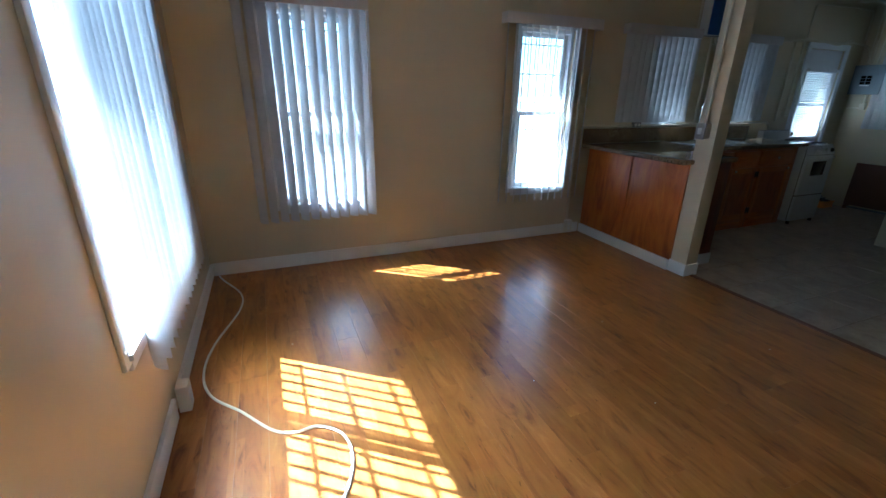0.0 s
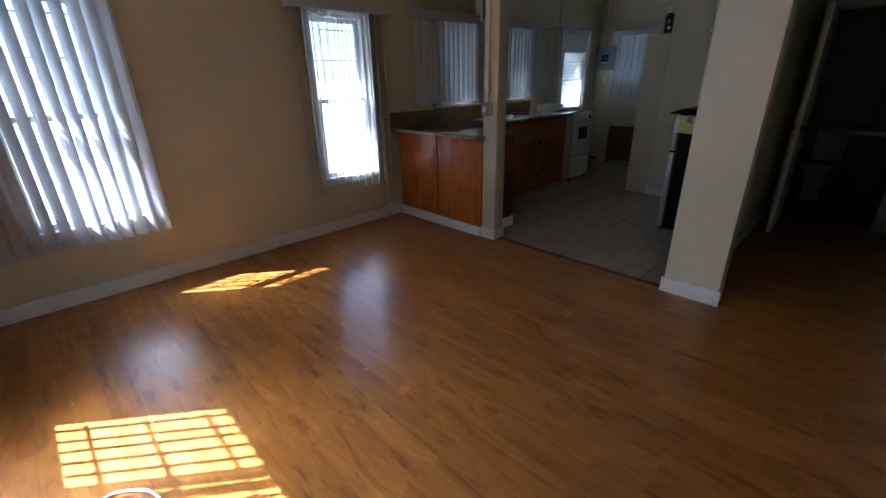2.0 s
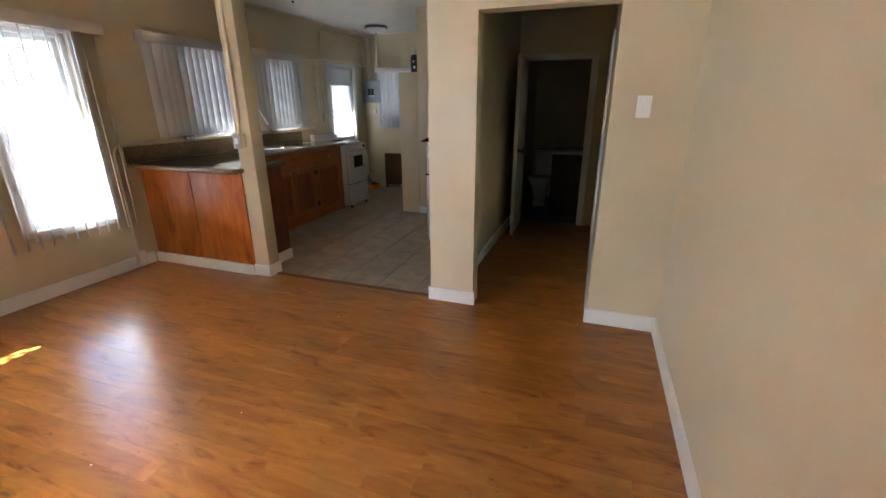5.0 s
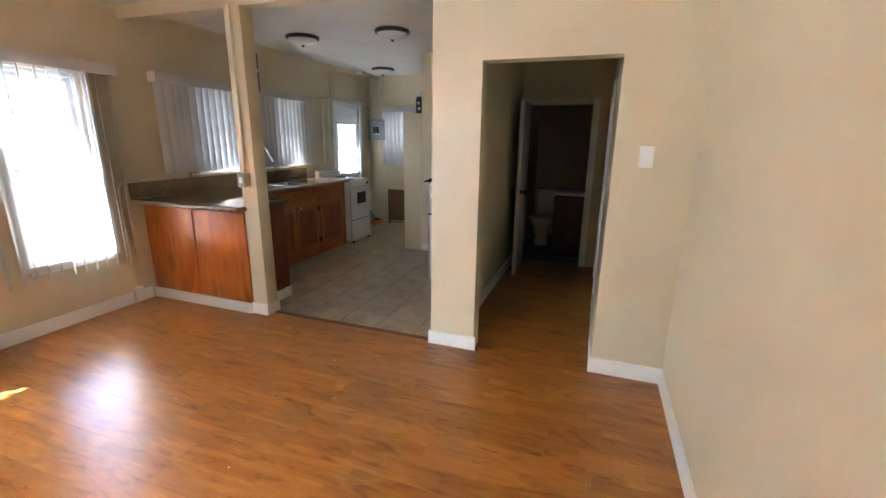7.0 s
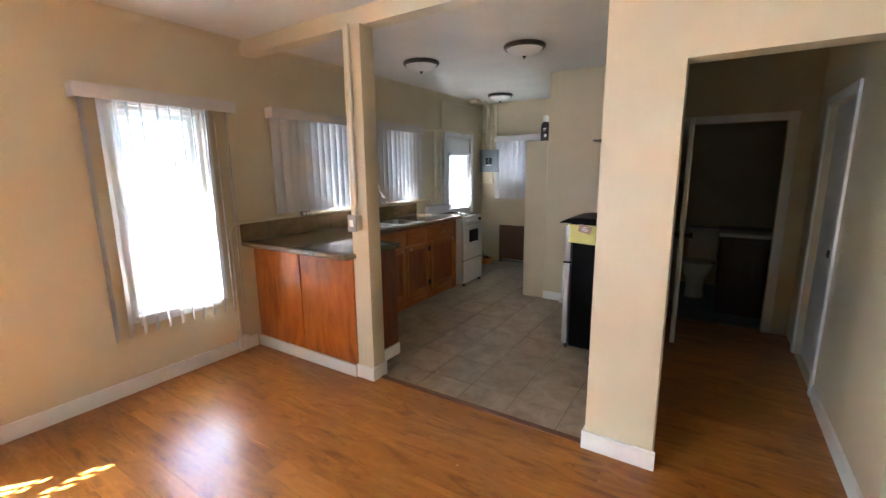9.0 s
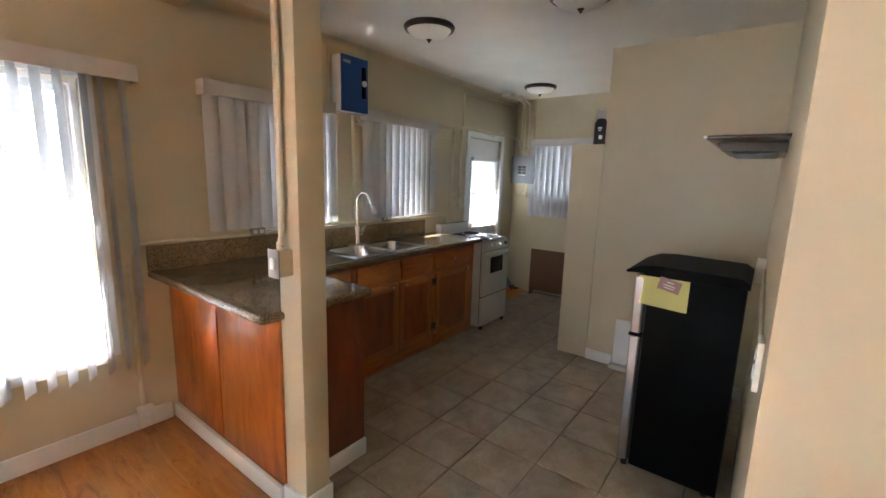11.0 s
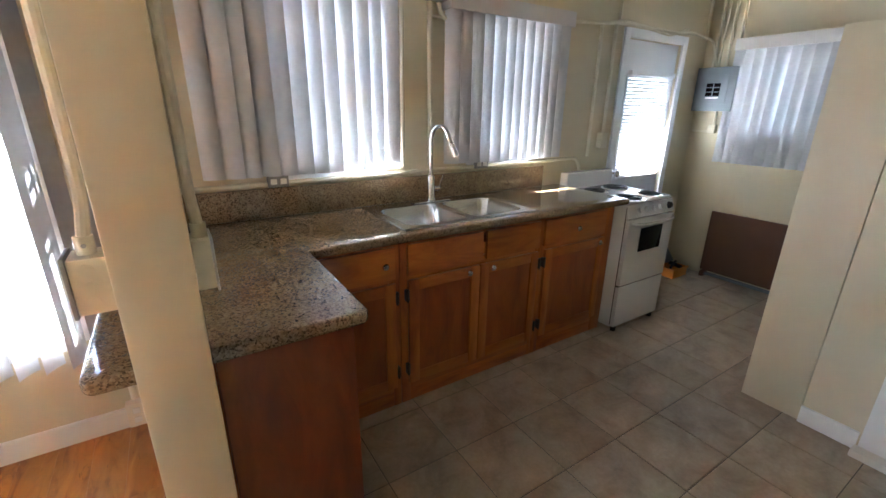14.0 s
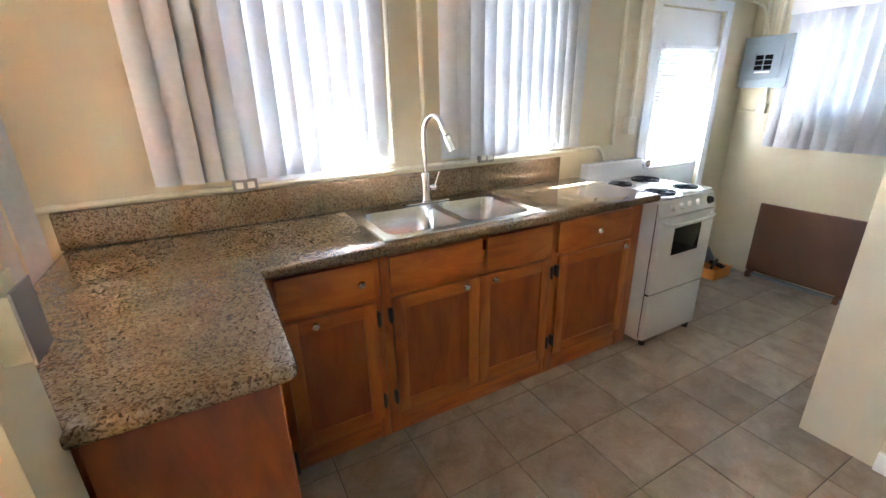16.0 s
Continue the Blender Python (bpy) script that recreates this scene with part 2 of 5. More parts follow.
def laminate_material():
    """printed oak: narrow strips of differing tone, wavy figure, knots and dark flecks under a glossy, lightly embossed coat"""
    m, n, l, b = material("oak_laminate", 0.3, coat=0.24)
    b.inputs["Coat Roughness"].default_value = 0.13
    mp = coords(n, l, (1, 1, 1), True)
    turn = n.new("ShaderNodeMapping")
    turn.inputs["Rotation"].default_value = (0, 0, PI / 2)
    l.new(mp.outputs[0], turn.inputs["Vector"])
    strip = n.new("ShaderNodeTexBrick")
    strip.offset = 0.37
    for k, v in (("Scale", 1.0), ("Mortar Size", 0.0), ("Brick Width", 0.46), ("Row Height", 0.0635), ("Bias", 0.0)):
        strip.inputs[k].default_value = v
    strip.inputs["Color1"].default_value = (0.86, 0.82, 0.77, 1)
    strip.inputs["Color2"].default_value = (1.12, 1.16, 1.2, 1)
    l.new(turn.outputs[0], strip.inputs["Vector"])
    long = n.new("ShaderNodeMapping")
    long.inputs["Scale"].default_value = (4.2, 0.95, 4.2)
    l.new(mp.outputs[0], long.inputs["Vector"])
    fig = noise_tex(n, l, long, 3.0, 5, 0.58, 1.6)
    r = ramp(n, l, fig.outputs[0], [(0.27, (0.17, 0.050, 0.008)), (0.43, (0.335, 0.119, 0.018)), (0.60, (0.395, 0.152, 0.025)), (0.78, (0.50, 0.222, 0.046))])
    tone = blend(n, l, r.outputs[0], strip.outputs[0], 1.0, "MULTIPLY")
    kn = n.new("ShaderNodeTexVoronoi")
    kn.inputs["Scale"].default_value = 1.6
    kw = noise_tex(n, l, long, 6.0, 3)
    koff = blend(n, l, long.outputs[0], kw.outputs[1], 0.12, "ADD")
    l.new(koff.outputs[2], kn.inputs["Vector"])
    kr = ramp(n, l, kn.outputs["Distance"], [(0.03, (0.34, 0.27, 0.22)), (0.075, (0.86, 0.80, 0.74)), (0.105, (0.66, 0.58, 0.52)), (0.16, (1, 1, 1))])
    tone = blend(n, l, tone.outputs[2], kr.outputs[0], 0.85, "MULTIPLY")
    fl = noise_tex(n, l, long, 9.0, 3, 0.6, 1.2)
    fr_ = ramp(n, l, fl.outputs[0], [(0.28, (0.50, 0.40, 0.34)), (0.35, (1, 1, 1))])
    tone = blend(n, l, tone.outputs[2], fr_.outputs[0], 0.8, "MULTIPLY")
    oi = n.new("ShaderNodeObjectInfo")
    v = ramp(n, l, oi.outputs["Random"], [(0.0, (0.92, 0.91, 0.90)), (1.0, (1.06, 1.06, 1.06))])
    tone = blend(n, l, tone.outputs[2], v.outputs[0], 1.0, "MULTIPLY")
    l.new(tone.outputs[2], b.inputs["Base Color"])
    em = n.new("ShaderNodeMapping")
    em.inputs["Scale"].default_value = (70, 9, 1)
    l.new(mp.outputs[0], em.inputs["Vector"])
    bump(n, l, b, noise_tex(n, l, em, 1.0, 2).outputs[0], 0.16, 0.0008)
    return m


PLANK = laminate_material()
DARKW = wood("dark_vanity_wood", (0.02, 0.01, 0.006), (0.04, 0.02, 0.01), (0.06, 0.03, 0.015), (6, 6, 1), 0.4, 0.2)
CHROME, _n, _l, _b = material("chrome", 0.06, 1.0, colour=(0.82, 0.83, 0.85))
STEEL, _n, _l, _b = material("brushed_steel", 0.22, 1.0, colour=(0.52, 0.52, 0.51))
_mp = coords(_n, _l, (3, 120, 3))
bump(_n, _l, _b, noise_tex(_n, _l, _mp, 8.0, 3).outputs[0], 0.08, 0.0005)
COIL, _n, _l, _b = material("burner_coil", 0.45, 0.6, colour=(0.03, 0.03, 0.032))
SILVER, _n, _l, _b = material("silver_door_paint", 0.34, 0.9, colour=(0.33, 0.31, 0.295))
HOODM, _n, _l, _b = material("aged_steel", 0.25, 1.0, colour=(0.07, 0.062, 0.055))
DARKGLASS, _n, _l, _b = material("oven_glass", 0.08, colour=(0.01, 0.012, 0.013))


def glass_material():
    m = bpy.data.materials.new("window_glass")
    m.use_nodes = True
    n, l = m.node_tree.nodes, m.node_tree.links
    b = n["Principled BSDF"]
    b.inputs["Transmission Weight"].default_value = 1.0
    b.inputs["Roughness"].default_value = 0.0
    b.inputs["IOR"].default_value = 1.45
    return m


GLASS = glass_material()


def slat_material(name, colour, sheer):
    m = bpy.data.materials.new(name)
    m.use_nodes = True
    n, l = m.node_tree.nodes, m.node_tree.links
    b = n["Principled BSDF"]
    b.inputs["Roughness"].default_value = 0.45
    mp = coords(n, l, (1, 1, 1), True)
    g = noise_tex(n, l, mp, 40.0, 3)
    r = ramp(n, l, g.outputs[0], [(0.3, tuple(c * 0.93 for c in colour)), (0.7, colour)])
    l.new(r.outputs[0], b.inputs["Base Color"])
    t = n.new("ShaderNodeBsdfTranslucent")
    l.new(r.outputs[0], t.inputs[0])
    x = n.new("ShaderNodeMixShader")
    x.inputs[0].default_value = sheer
    l.new(b.outputs[0], x.inputs[1])
    l.new(t.outputs[0], x.inputs[2])
    l.new(x.outputs[0], n["Material Output"].inputs[0])
    return m


SLAT = slat_material("vinyl_slat", (0.58, 0.58, 0.585), 0.045)


def granite_material():
    m, n, l, b = material("brown_granite", 0.085, coat=0.2)
    mp = coords(n, l)
    v = n.new("ShaderNodeTexVoronoi")
    v.inputs["Scale"].default_value = 230
    v.inputs["Randomness"].default_value = 1.0
    w = noise_tex(n, l, mp, 60, 3)
    off = blend(n, l, mp.outputs[0], w.outputs[1], 0.012, "ADD")
    l.new(off.outputs[2], v.inputs["Vector"])
    sep = n.new("ShaderNodeSeparateColor")
    l.new(v.outputs["Color"], sep.inputs[0])
    r = ramp(n, l, sep.outputs[0], [(0.0, (0.06, 0.038, 0.02)), (0.18, (0.14, 0.09, 0.047)), (0.42, (0.235, 0.16, 0.083)), (0.68, (0.28, 0.197, 0.107)), (0.92, (0.32, 0.235, 0.14))])
    big = noise_tex(n, l, mp, 9, 4)
    r2 = ramp(n, l, big.outputs[0], [(0.3, (0.75, 0.72, 0.7)), (0.65, (1, 1, 1))])
    o = blend(n, l, r.outputs[0], r2.outputs[0], 1.0, "MULTIPLY")
    l.new(o.outputs[2], b.inputs["Base Color"])
    return m


GRANITE = granite_material()


def tile_material(name, dark, mid, light):
    m, n, l, b = material(name, 0.35)
    mp = coords(n, l, (1, 1, 1), True)
    a = noise_tex(n, l, mp, 6, 6, 0.65, 0.6)
    f = noise_tex(n, l, mp, 60, 4)
    r = ramp(n, l, a.outputs[0], [(0.3, dark), (0.5, mid), (0.72, light)])
    g = ramp(n, l, f.outputs[0], [(0.3, (0.86, 0.85, 0.84)), (0.7, (1, 1, 1))])
    o = blend(n, l, r.outputs[0], g.outputs[0], 1.0, "MULTIPLY")
    oi = n.new("ShaderNodeObjectInfo")
    v = ramp(n, l, oi.outputs["Random"], [(0.0, (0.88, 0.88, 0.88)), (1.0, (1.05, 1.04, 1.02))])
    o2 = blend(n, l, o.outputs[2], v.outputs[0], 1.0, "MULTIPLY")
    l.new(o2.outputs[2], b.inputs["Base Color"])
    bump(n, l, b, f.outputs[0], 0.15, 0.001)
    return m


TILE = tile_material("grey_beige_floor_tile", (0.26, 0.195, 0.135), (0.38, 0.295, 0.207), (0.475, 0.38, 0.275))
GROUT = paint("dark_grout", (0.155, 0.125, 0.095), 0.85)
BATHTILE = tile_material("blue_grey_bath_tile", (0.10, 0.12, 0.14), (0.16, 0.19, 0.21), (0.22, 0.25, 0.27))
SUBFLOOR = paint("dark_underlay", (0.05, 0.025, 0.012), 0.7)


# ---- large structure
def wall_mesh(along, a0, a1, c0, c1, z0, z1, openings=()):
    """wall along 'x' or 'y' from a0 to a1, between c0 and c1 thick, with holes (a, b, low, high)"""
    bm = bm_new()
    cuts_a = sorted({a0, a1, *[v for o in openings for v in o[:2]]})
    cuts_z = sorted({z0, z1, *[v for o in openings for v in o[2:]]})
    grid = {}
    for i, (p, q) in enumerate(zip(cuts_a, cuts_a[1:])):
        for j, (s, t) in enumerate(zip(cuts_z, cuts_z[1:])):
            grid[i, j] = not any(o[0] <= p and q <= o[1] and o[2] <= s and t <= o[3] for o in openings)

    def vert(a, c, z):
        return bm.verts.new((a, c, z) if along == "x" else (c, a, z))

    def quad(*pts):
        bm.faces.new([vert(*p) for p in pts])
    for (i, j), full in grid.items():
        if not full:
            continue
        p, q, s, t = cuts_a[i], cuts_a[i + 1], cuts_z[j], cuts_z[j + 1]
        quad((p, c0, s), (q, c0, s), (q, c0, t), (p, c0, t))
        quad((p, c1, s), (q, c1, s), (q, c1, t), (p, c1, t))
        if not grid.get((i - 1, j)):
            quad((p, c0, s), (p, c1, s), (p, c1, t), (p, c0, t))
        if not grid.get((i + 1, j)):
            quad((q, c0, s), (q, c1, s), (q, c1, t), (q, c0, t))
        if not grid.get((i, j - 1)):
            quad((p, c0, s), (q, c0, s), (q, c1, s), (p, c1, s))
        if not grid.get((i, j + 1)):
            quad((p, c0, t), (q, c0, t), (q, c1, t), (p, c1, t))
    bmesh.ops.remove_doubles(bm, verts=bm.verts[:], dist=1e-4)
    bmesh.ops.recalc_face_normals(bm, faces=bm.faces[:])
    return bm


N1 = (0.37, 1.02, 0.50, 1.91)
N2 = (2.45, 3.02, 0.50, 1.91)
K3 = (3.92, 4.46, 1.14, 1.90)
K4 = (5.00, 5.54, 1.14, 1.90)
KD = (6.42, 7.11, 0.0, 1.93)
WW = (1.56, 2.685, 0.53, 1.91)
EW = (2.62, 3.18, 1.24, 1.88)

solid("wall_north", wall_mesh("x", WEST - WALL_T, EAST + WALL_T, NORTH, NORTH + WALL_T, -0.1, 2.62, [N1, N2, K3, K4, KD]), WALL, "cream painted plaster wall with windows and a door", "wall", "structure", soft=False)
solid("wall_west", wall_mesh("y", SOUTH - WALL_T, NORTH, WEST - WALL_T, WEST, -0.1, 2.62, [WW]), WALL, "cream painted plaster wall with one large window", "wall", "structure", soft=False)
solid("wall_south", wall_mesh("x", WEST, DIV, SOUTH - WALL_T, SOUTH, -0.1, 2.62), WALL, "plain cream painted plaster wall", "wall", "structure", soft=False)
solid("wall_east", wall_mesh("y", -0.6, NORTH, EAST, EAST + WALL_T, -0.1, 2.62, [EW]), WALL, "cream painted kitchen wall with a small window", "wall", "structure", soft=False)
HD = (4.72, 5.46, 0.0, 1.90)
solid("wall_hall_south", wall_mesh("x", DIV + 0.13, 5.88, -0.48, HALL_S, -0.1, 2.62, [HD]), WALL, "cream painted hallway wall with a door", "wall", "structure", soft=False)
solid("wall_divider", wall_mesh("y", SOUTH - WALL_T, HALL_N, DIV, DIV + 0.13, -0.1, 2.62, [(HALL_S, HALL_N, -0.1, 1.93)]), WALL, "cream painted wall beside and above the hallway opening", "wall", "structure", soft=False)
solid("wall_pillar", boxed(DIV, DIV + 0.13, HALL_N, KIT_S, -0.1, 2.62), WALL, "cream painted wall end between kitchen and hallway openings", "wall", "structure", soft=False)
solid("wall_hall_north", boxed(DIV + 0.13, EAST, HALL_IN, KIT_S, -0.1, 2.62), WALL, "cream painted wall between kitchen and hallway", "wall", "structure", soft=False)
BD = (-0.14, 0.565, 0.0, 1.86)
solid("wall_hall_end", wall_mesh("y", -0.62, HALL_IN, 5.88, 5.98, -0.1, 2.62, [BD]), WALL, "cream painted hallway end wall with an open bathroom doorway", "wall", "structure", soft=False)
solid("wall_bathroom", wall_mesh("x", 5.98, EAST, -0.62, -0.50, -0.1, 2.62), WALL, "plain painted bathroom wall", "wall", "structure", soft=False)
# unseen slab, added to keep daylight from leaking round the hallway door
solid("hall_door_light_block", boxed(4.50, 5.88, -0.60, -0.485, -0.1, 2.62), WALL, "added unseen slab that blocks daylight behind the closed hallway door", "wall", "structure", soft=False)
solid("wall_kitchen_tall", boxed(TALL, TALL + 0.12, KIT_S, 1.899, 0, CEIL + 0.02), WALL, "full-height cream painted kitchen wall", "wall", "structure", soft=False)
solid("wall_kitchen_low", boxed(TALL, TALL + 0.22, 1.903, 2.153, 0, 1.778, bevel=0.004), WALL, "low cream painted partition stopping short of the ceiling", "wall", "structure")
solid("beam", boxed(DIV - 0.005, DIVE, KIT_S, NORTH, BEAM, CEIL + 0.02), WALL, "cream painted ceiling beam between living room and kitchen", "beam", "structure", soft=False)
solid("ceiling", boxed(WEST - WALL_T, EAST + WALL_T, SOUTH - WALL_T, NORTH + WALL_T, CEIL, CEIL + 0.12), CEILP, "flat off-white painted ceiling", "ceiling", "structure", soft=False)
solid("roof", boxed(-1.169, EAST + 0.9, SOUTH - 0.9, 4.338, 2.62, 2.74), STUCCO, "flat roof slab with overhanging eaves", "roof", "structure", soft=False)
solid("ground", boxed(-250, 250, -250, 250, -0.4, -0.3), CONCRETE, "pale concrete yard reaching into the distance", "ground", "structure", soft=False)

FLOOR = solid("floor", boxed(WEST, 3.43, SOUTH, NORTH, -0.1, -0.012), SUBFLOOR, "glossy orange-brown oak laminate plank floor", "floor", "structure", soft=False)
FLOOR_HALL = solid("floor_hall", boxed(3.43, 5.93, HALL_S, HALL_IN, -0.1, -0.012), SUBFLOOR, "orange-brown laminate plank hallway floor", "floor", "structure", soft=False)
FLOOR_KIT = solid("floor_kitchen", boxed(3.43, EAST, KIT_S, NORTH, -0.1, -0.004), GROUT, "grey-beige square ceramic tile kitchen floor", "floor", "structure", soft=False)
FLOOR_BATH = solid("floor_bathroom", boxed(5.93, EAST, -0.5, HALL_IN, -0.1, 0.0), BATHTILE, "blue-grey tiled bathroom floor", "floor", "structure", soft=False)
solid("threshold", boxed(3.405, 3.445, 0.80, 2.30, -0.005, 0.006, bevel=0.003), BROWN, "dark wooden threshold strip between laminate and tile", "threshold", "structure")


def baseboard(x0, x1, y0, y1, face, h=0.10):
    """a board with a rounded top; face: the side towards the room"""
    bm = boxed(x0, x1, y0, y1, 0.001, h - 0.018, bevel=0.002)
    dx0, dx1, dy0, dy1 = {"e": (0, 0.004, 0, 0), "w": (-0.004, 0, 0, 0), "s": (0, 0, -0.004, 0), "n": (0, 0, 0, 0.004)}[face]
    box(bm, x0 + dx0, x1 + dx1, y0 + dy0, y1 + dy1, h - 0.0165, h + 0.004, 0.004)
    return solid("baseboard", bm, TRIM, "white painted wooden baseboard along the wall", "baseboard", "structure")


T = 0.015
baseboard(WEST, WEST + T, SOUTH + T, 1.90, "e")
baseboard(WEST, WEST + T, 2.0, NORTH - T, "e")
baseboard(WEST + T, 3.30, NORTH - T, NORTH, "s")
baseboard(DIV - T, DIV, SOUTH + T, HALL_S + T, "w")
baseboard(DIV - T, DIV, HALL_N - T, KIT_S + T, "w")
baseboard(DIV + 0.13, 5.86, HALL_IN - T, HALL_IN, "s")
baseboard(DIV, 4.62, HALL_S, HALL_S + T, "n")
baseboard(WEST, DIV, SOUTH, SOUTH + T, "n")
baseboard(TALL - T, TALL, 1.687, 1.900, "w", 0.085)
baseboard(TALL - T, TALL, KIT_S + T, 1.22, "w", 0.085)
baseboard(DIV, 4.45, KIT_S, KIT_S + T, "n", 0.085)

# cove along the north wall's top
for a, b in ((WEST, DIV - 0.005), (DIVE, EAST)):
    bm = bm_new()
    for k in range(6):
        u = k / 5 * PI / 2
        for x in (a, b):
            bm.verts.new((x, NORTH - 0.001 - 0.05 * (1 - math.sin(u)), CEIL - 0.05 * (1 - math.cos(u)) - 0.0005))
    bm.verts.ensure_lookup_table()
    for k in range(5):
        bm.faces.new((bm.verts[2 * k], bm.verts[2 * k + 1], bm.verts[2 * k + 3], bm.verts[2 * k + 2]))
    v0 = [bm.verts.new((x, NORTH, CEIL)) for x in (a, b)]
    solid("trim", bm, WALL, "rounded plaster cove at the ceiling edge", "trim", "structure")


# ---- windows
def window(name, side, span, label, slider=None):
    """double-hung window set in the wall's opening: casing, two sashes, panes, sill"""
    a, b, lo, hi = span
    ns = side == "n"
    face = {"n": NORTH, "w": WEST, "e": EAST}[side]
    out = {"n": 1, "w": -1, "e": 1}[side]

    def bx(bm, p, q, d0, d1, z0, z1, bevel=0.004):
        c0, c1 = sorted((face + out * d0, face + out * d1))
        return box(bm, p, q, c0, c1, z0, z1, bevel) if ns else box(bm, c0, c1, p, q, z0, z1, bevel)
    mid = (a + b) / 2
    at = (mid, face, lo) if ns else (face, mid, lo)
    w = thing(name, at, label, "window", kind="structure")
    cas = bm_new()
    for p, q, z0, z1 in ((a - 0.055, a, lo - 0.02, hi + 0.06), (b, b + 0.055, lo - 0.02, hi + 0.06), (a, b, hi, hi + 0.06), (a, b, lo - 0.05, lo)):
        bx(cas, p, q, -0.016, 0.0, z0, z1)
    part("casing", cas, FRAME, w)
    part("window_sill", bx(bm_new(), a - 0.02, b + 0.02, -0.03, 0.1, lo - 0.002, lo + 0.022), FRAME, w)
    fr = bm_new()
    for p, q, z0, z1 in ((a, a + 0.03, lo, hi), (b - 0.03, b, lo, hi), (a + 0.03, b - 0.03, hi - 0.03, hi)):
        bx(fr, p, q, 0.02, 0.12, z0, z1)
    part("window_frame", fr, FRAME, w)
    if slider:
        for nm, p0, q0, d in (("left_sash", a + 0.02, slider + 0.033, 0.045), ("right_sash", slider - 0.033, b - 0.02, 0.085)):
            z0, z1 = lo + 0.022, hi - 0.03
            s = bm_new()
            for p, q, u, v in ((p0, p0 + 0.03, z0, z1), (q0 - 0.03, q0, z0, z1), (p0 + 0.03, q0 - 0.03, z0, z0 + 0.035), (p0 + 0.03, q0 - 0.03, z1 - 0.035, z1)):
                bx(s, p, q, d - 0.015, d + 0.015, u, v, 0.003)
            sash = part(nm, s, FRAME, w)
            pane = part("pane", bx(bm_new(), p0 + 0.025, q0 - 0.025, d - 0.002, d + 0.002, z0 + 0.03, z1 - 0.03, 0), GLASS, sash, "clear glass pane", soft=False)
            pane.visible_shadow = False
        return w
    meet = lo + (hi - lo) * 0.5
    for nm, z0, z1, d in (("lower_sash", lo + 0.022, meet + 0.02, 0.045), ("upper_sash", meet - 0.02, hi - 0.03, 0.085)):
        s = bm_new()
        for p, q, u, v in ((a + 0.03, a + 0.065, z0, z1), (b - 0.065, b - 0.03, z0, z1), (a + 0.065, b - 0.065, z0, z0 + 0.04), (a + 0.065, b - 0.065, z1 - 0.035, z1)):
            bx(s, p, q, d - 0.015, d + 0.015, u, v, 0.003)
        sash = part(nm, s, FRAME, w)
        pane = part("pane", bx(bm_new(), a + 0.06, b - 0.06, d - 0.002, d + 0.002, z0 + 0.035, z1 - 0.03, 0), GLASS, sash, "clear glass pane", soft=False)
        pane.visible_shadow = False
    return w


def window_guard(side, span, rails, bars):
    """painted steel bars outside the window"""
    a, b, lo, hi = span
    face = {"n": NORTH, "w": WEST}[side] + {"n": 1, "w": -1}[side] * (WALL_T + 0.03)
    mid = (a + b) / 2
    g = thing("window_guard", (mid, face, lo) if side == "n" else (face, mid, lo), "white painted steel security bars outside the window", "window guard")
    for z in rails:
        p, q = ((a, face, z), (b, face, z)) if side == "n" else ((face, a, z), (face, b, z))
        part("rail", rod(bm_new(), p, q, 0.008, 8), FRAME, g)
    for k in range(bars):
        s = a + (b - a) * (k + 0.5) / bars
        p, q = ((s, face, lo - 0.02), (s, face, hi + 0.02)) if side == "n" else ((face, s, lo - 0.02), (face, s, hi + 0.02))
        part("bar", rod(bm_new(), p, q, 0.006, 8), FRAME, g)
    return g


solid("eave", boxed(1.9, 7.9, NORTH + WALL_T + 0.001, NORTH + WALL_T + 0.455, 2.36, 2.46), STUCCO, "roof overhang above the kitchen windows outside", "eave", "structure", soft=False)
window("window_1", "w", WW, "large white-framed sliding window", slider=2.095)
window("window_2", "n", N1, "white-framed sash window behind vertical blinds")
window("window_3", "n", N2, "tall narrow white-framed sash window")
window("window_4", "n", K3, "white-framed kitchen window over the counter")
window("window_5", "n", K4, "white-framed kitchen window behind the sink")
window("window_6", "e", EW, "small kitchen window behind a closed blind")
window_guard("w", WW, (0.715, 0.97, 1.226, 1.493, 1.75), 0)
window_guard("n", N1, (0.55, 0.80, 1.05, 1.30, 1.55, 1.80), 7)
window_guard("n", N2, (0.55, 0.80, 1.05, 1.30, 1.55, 1.80), 7)


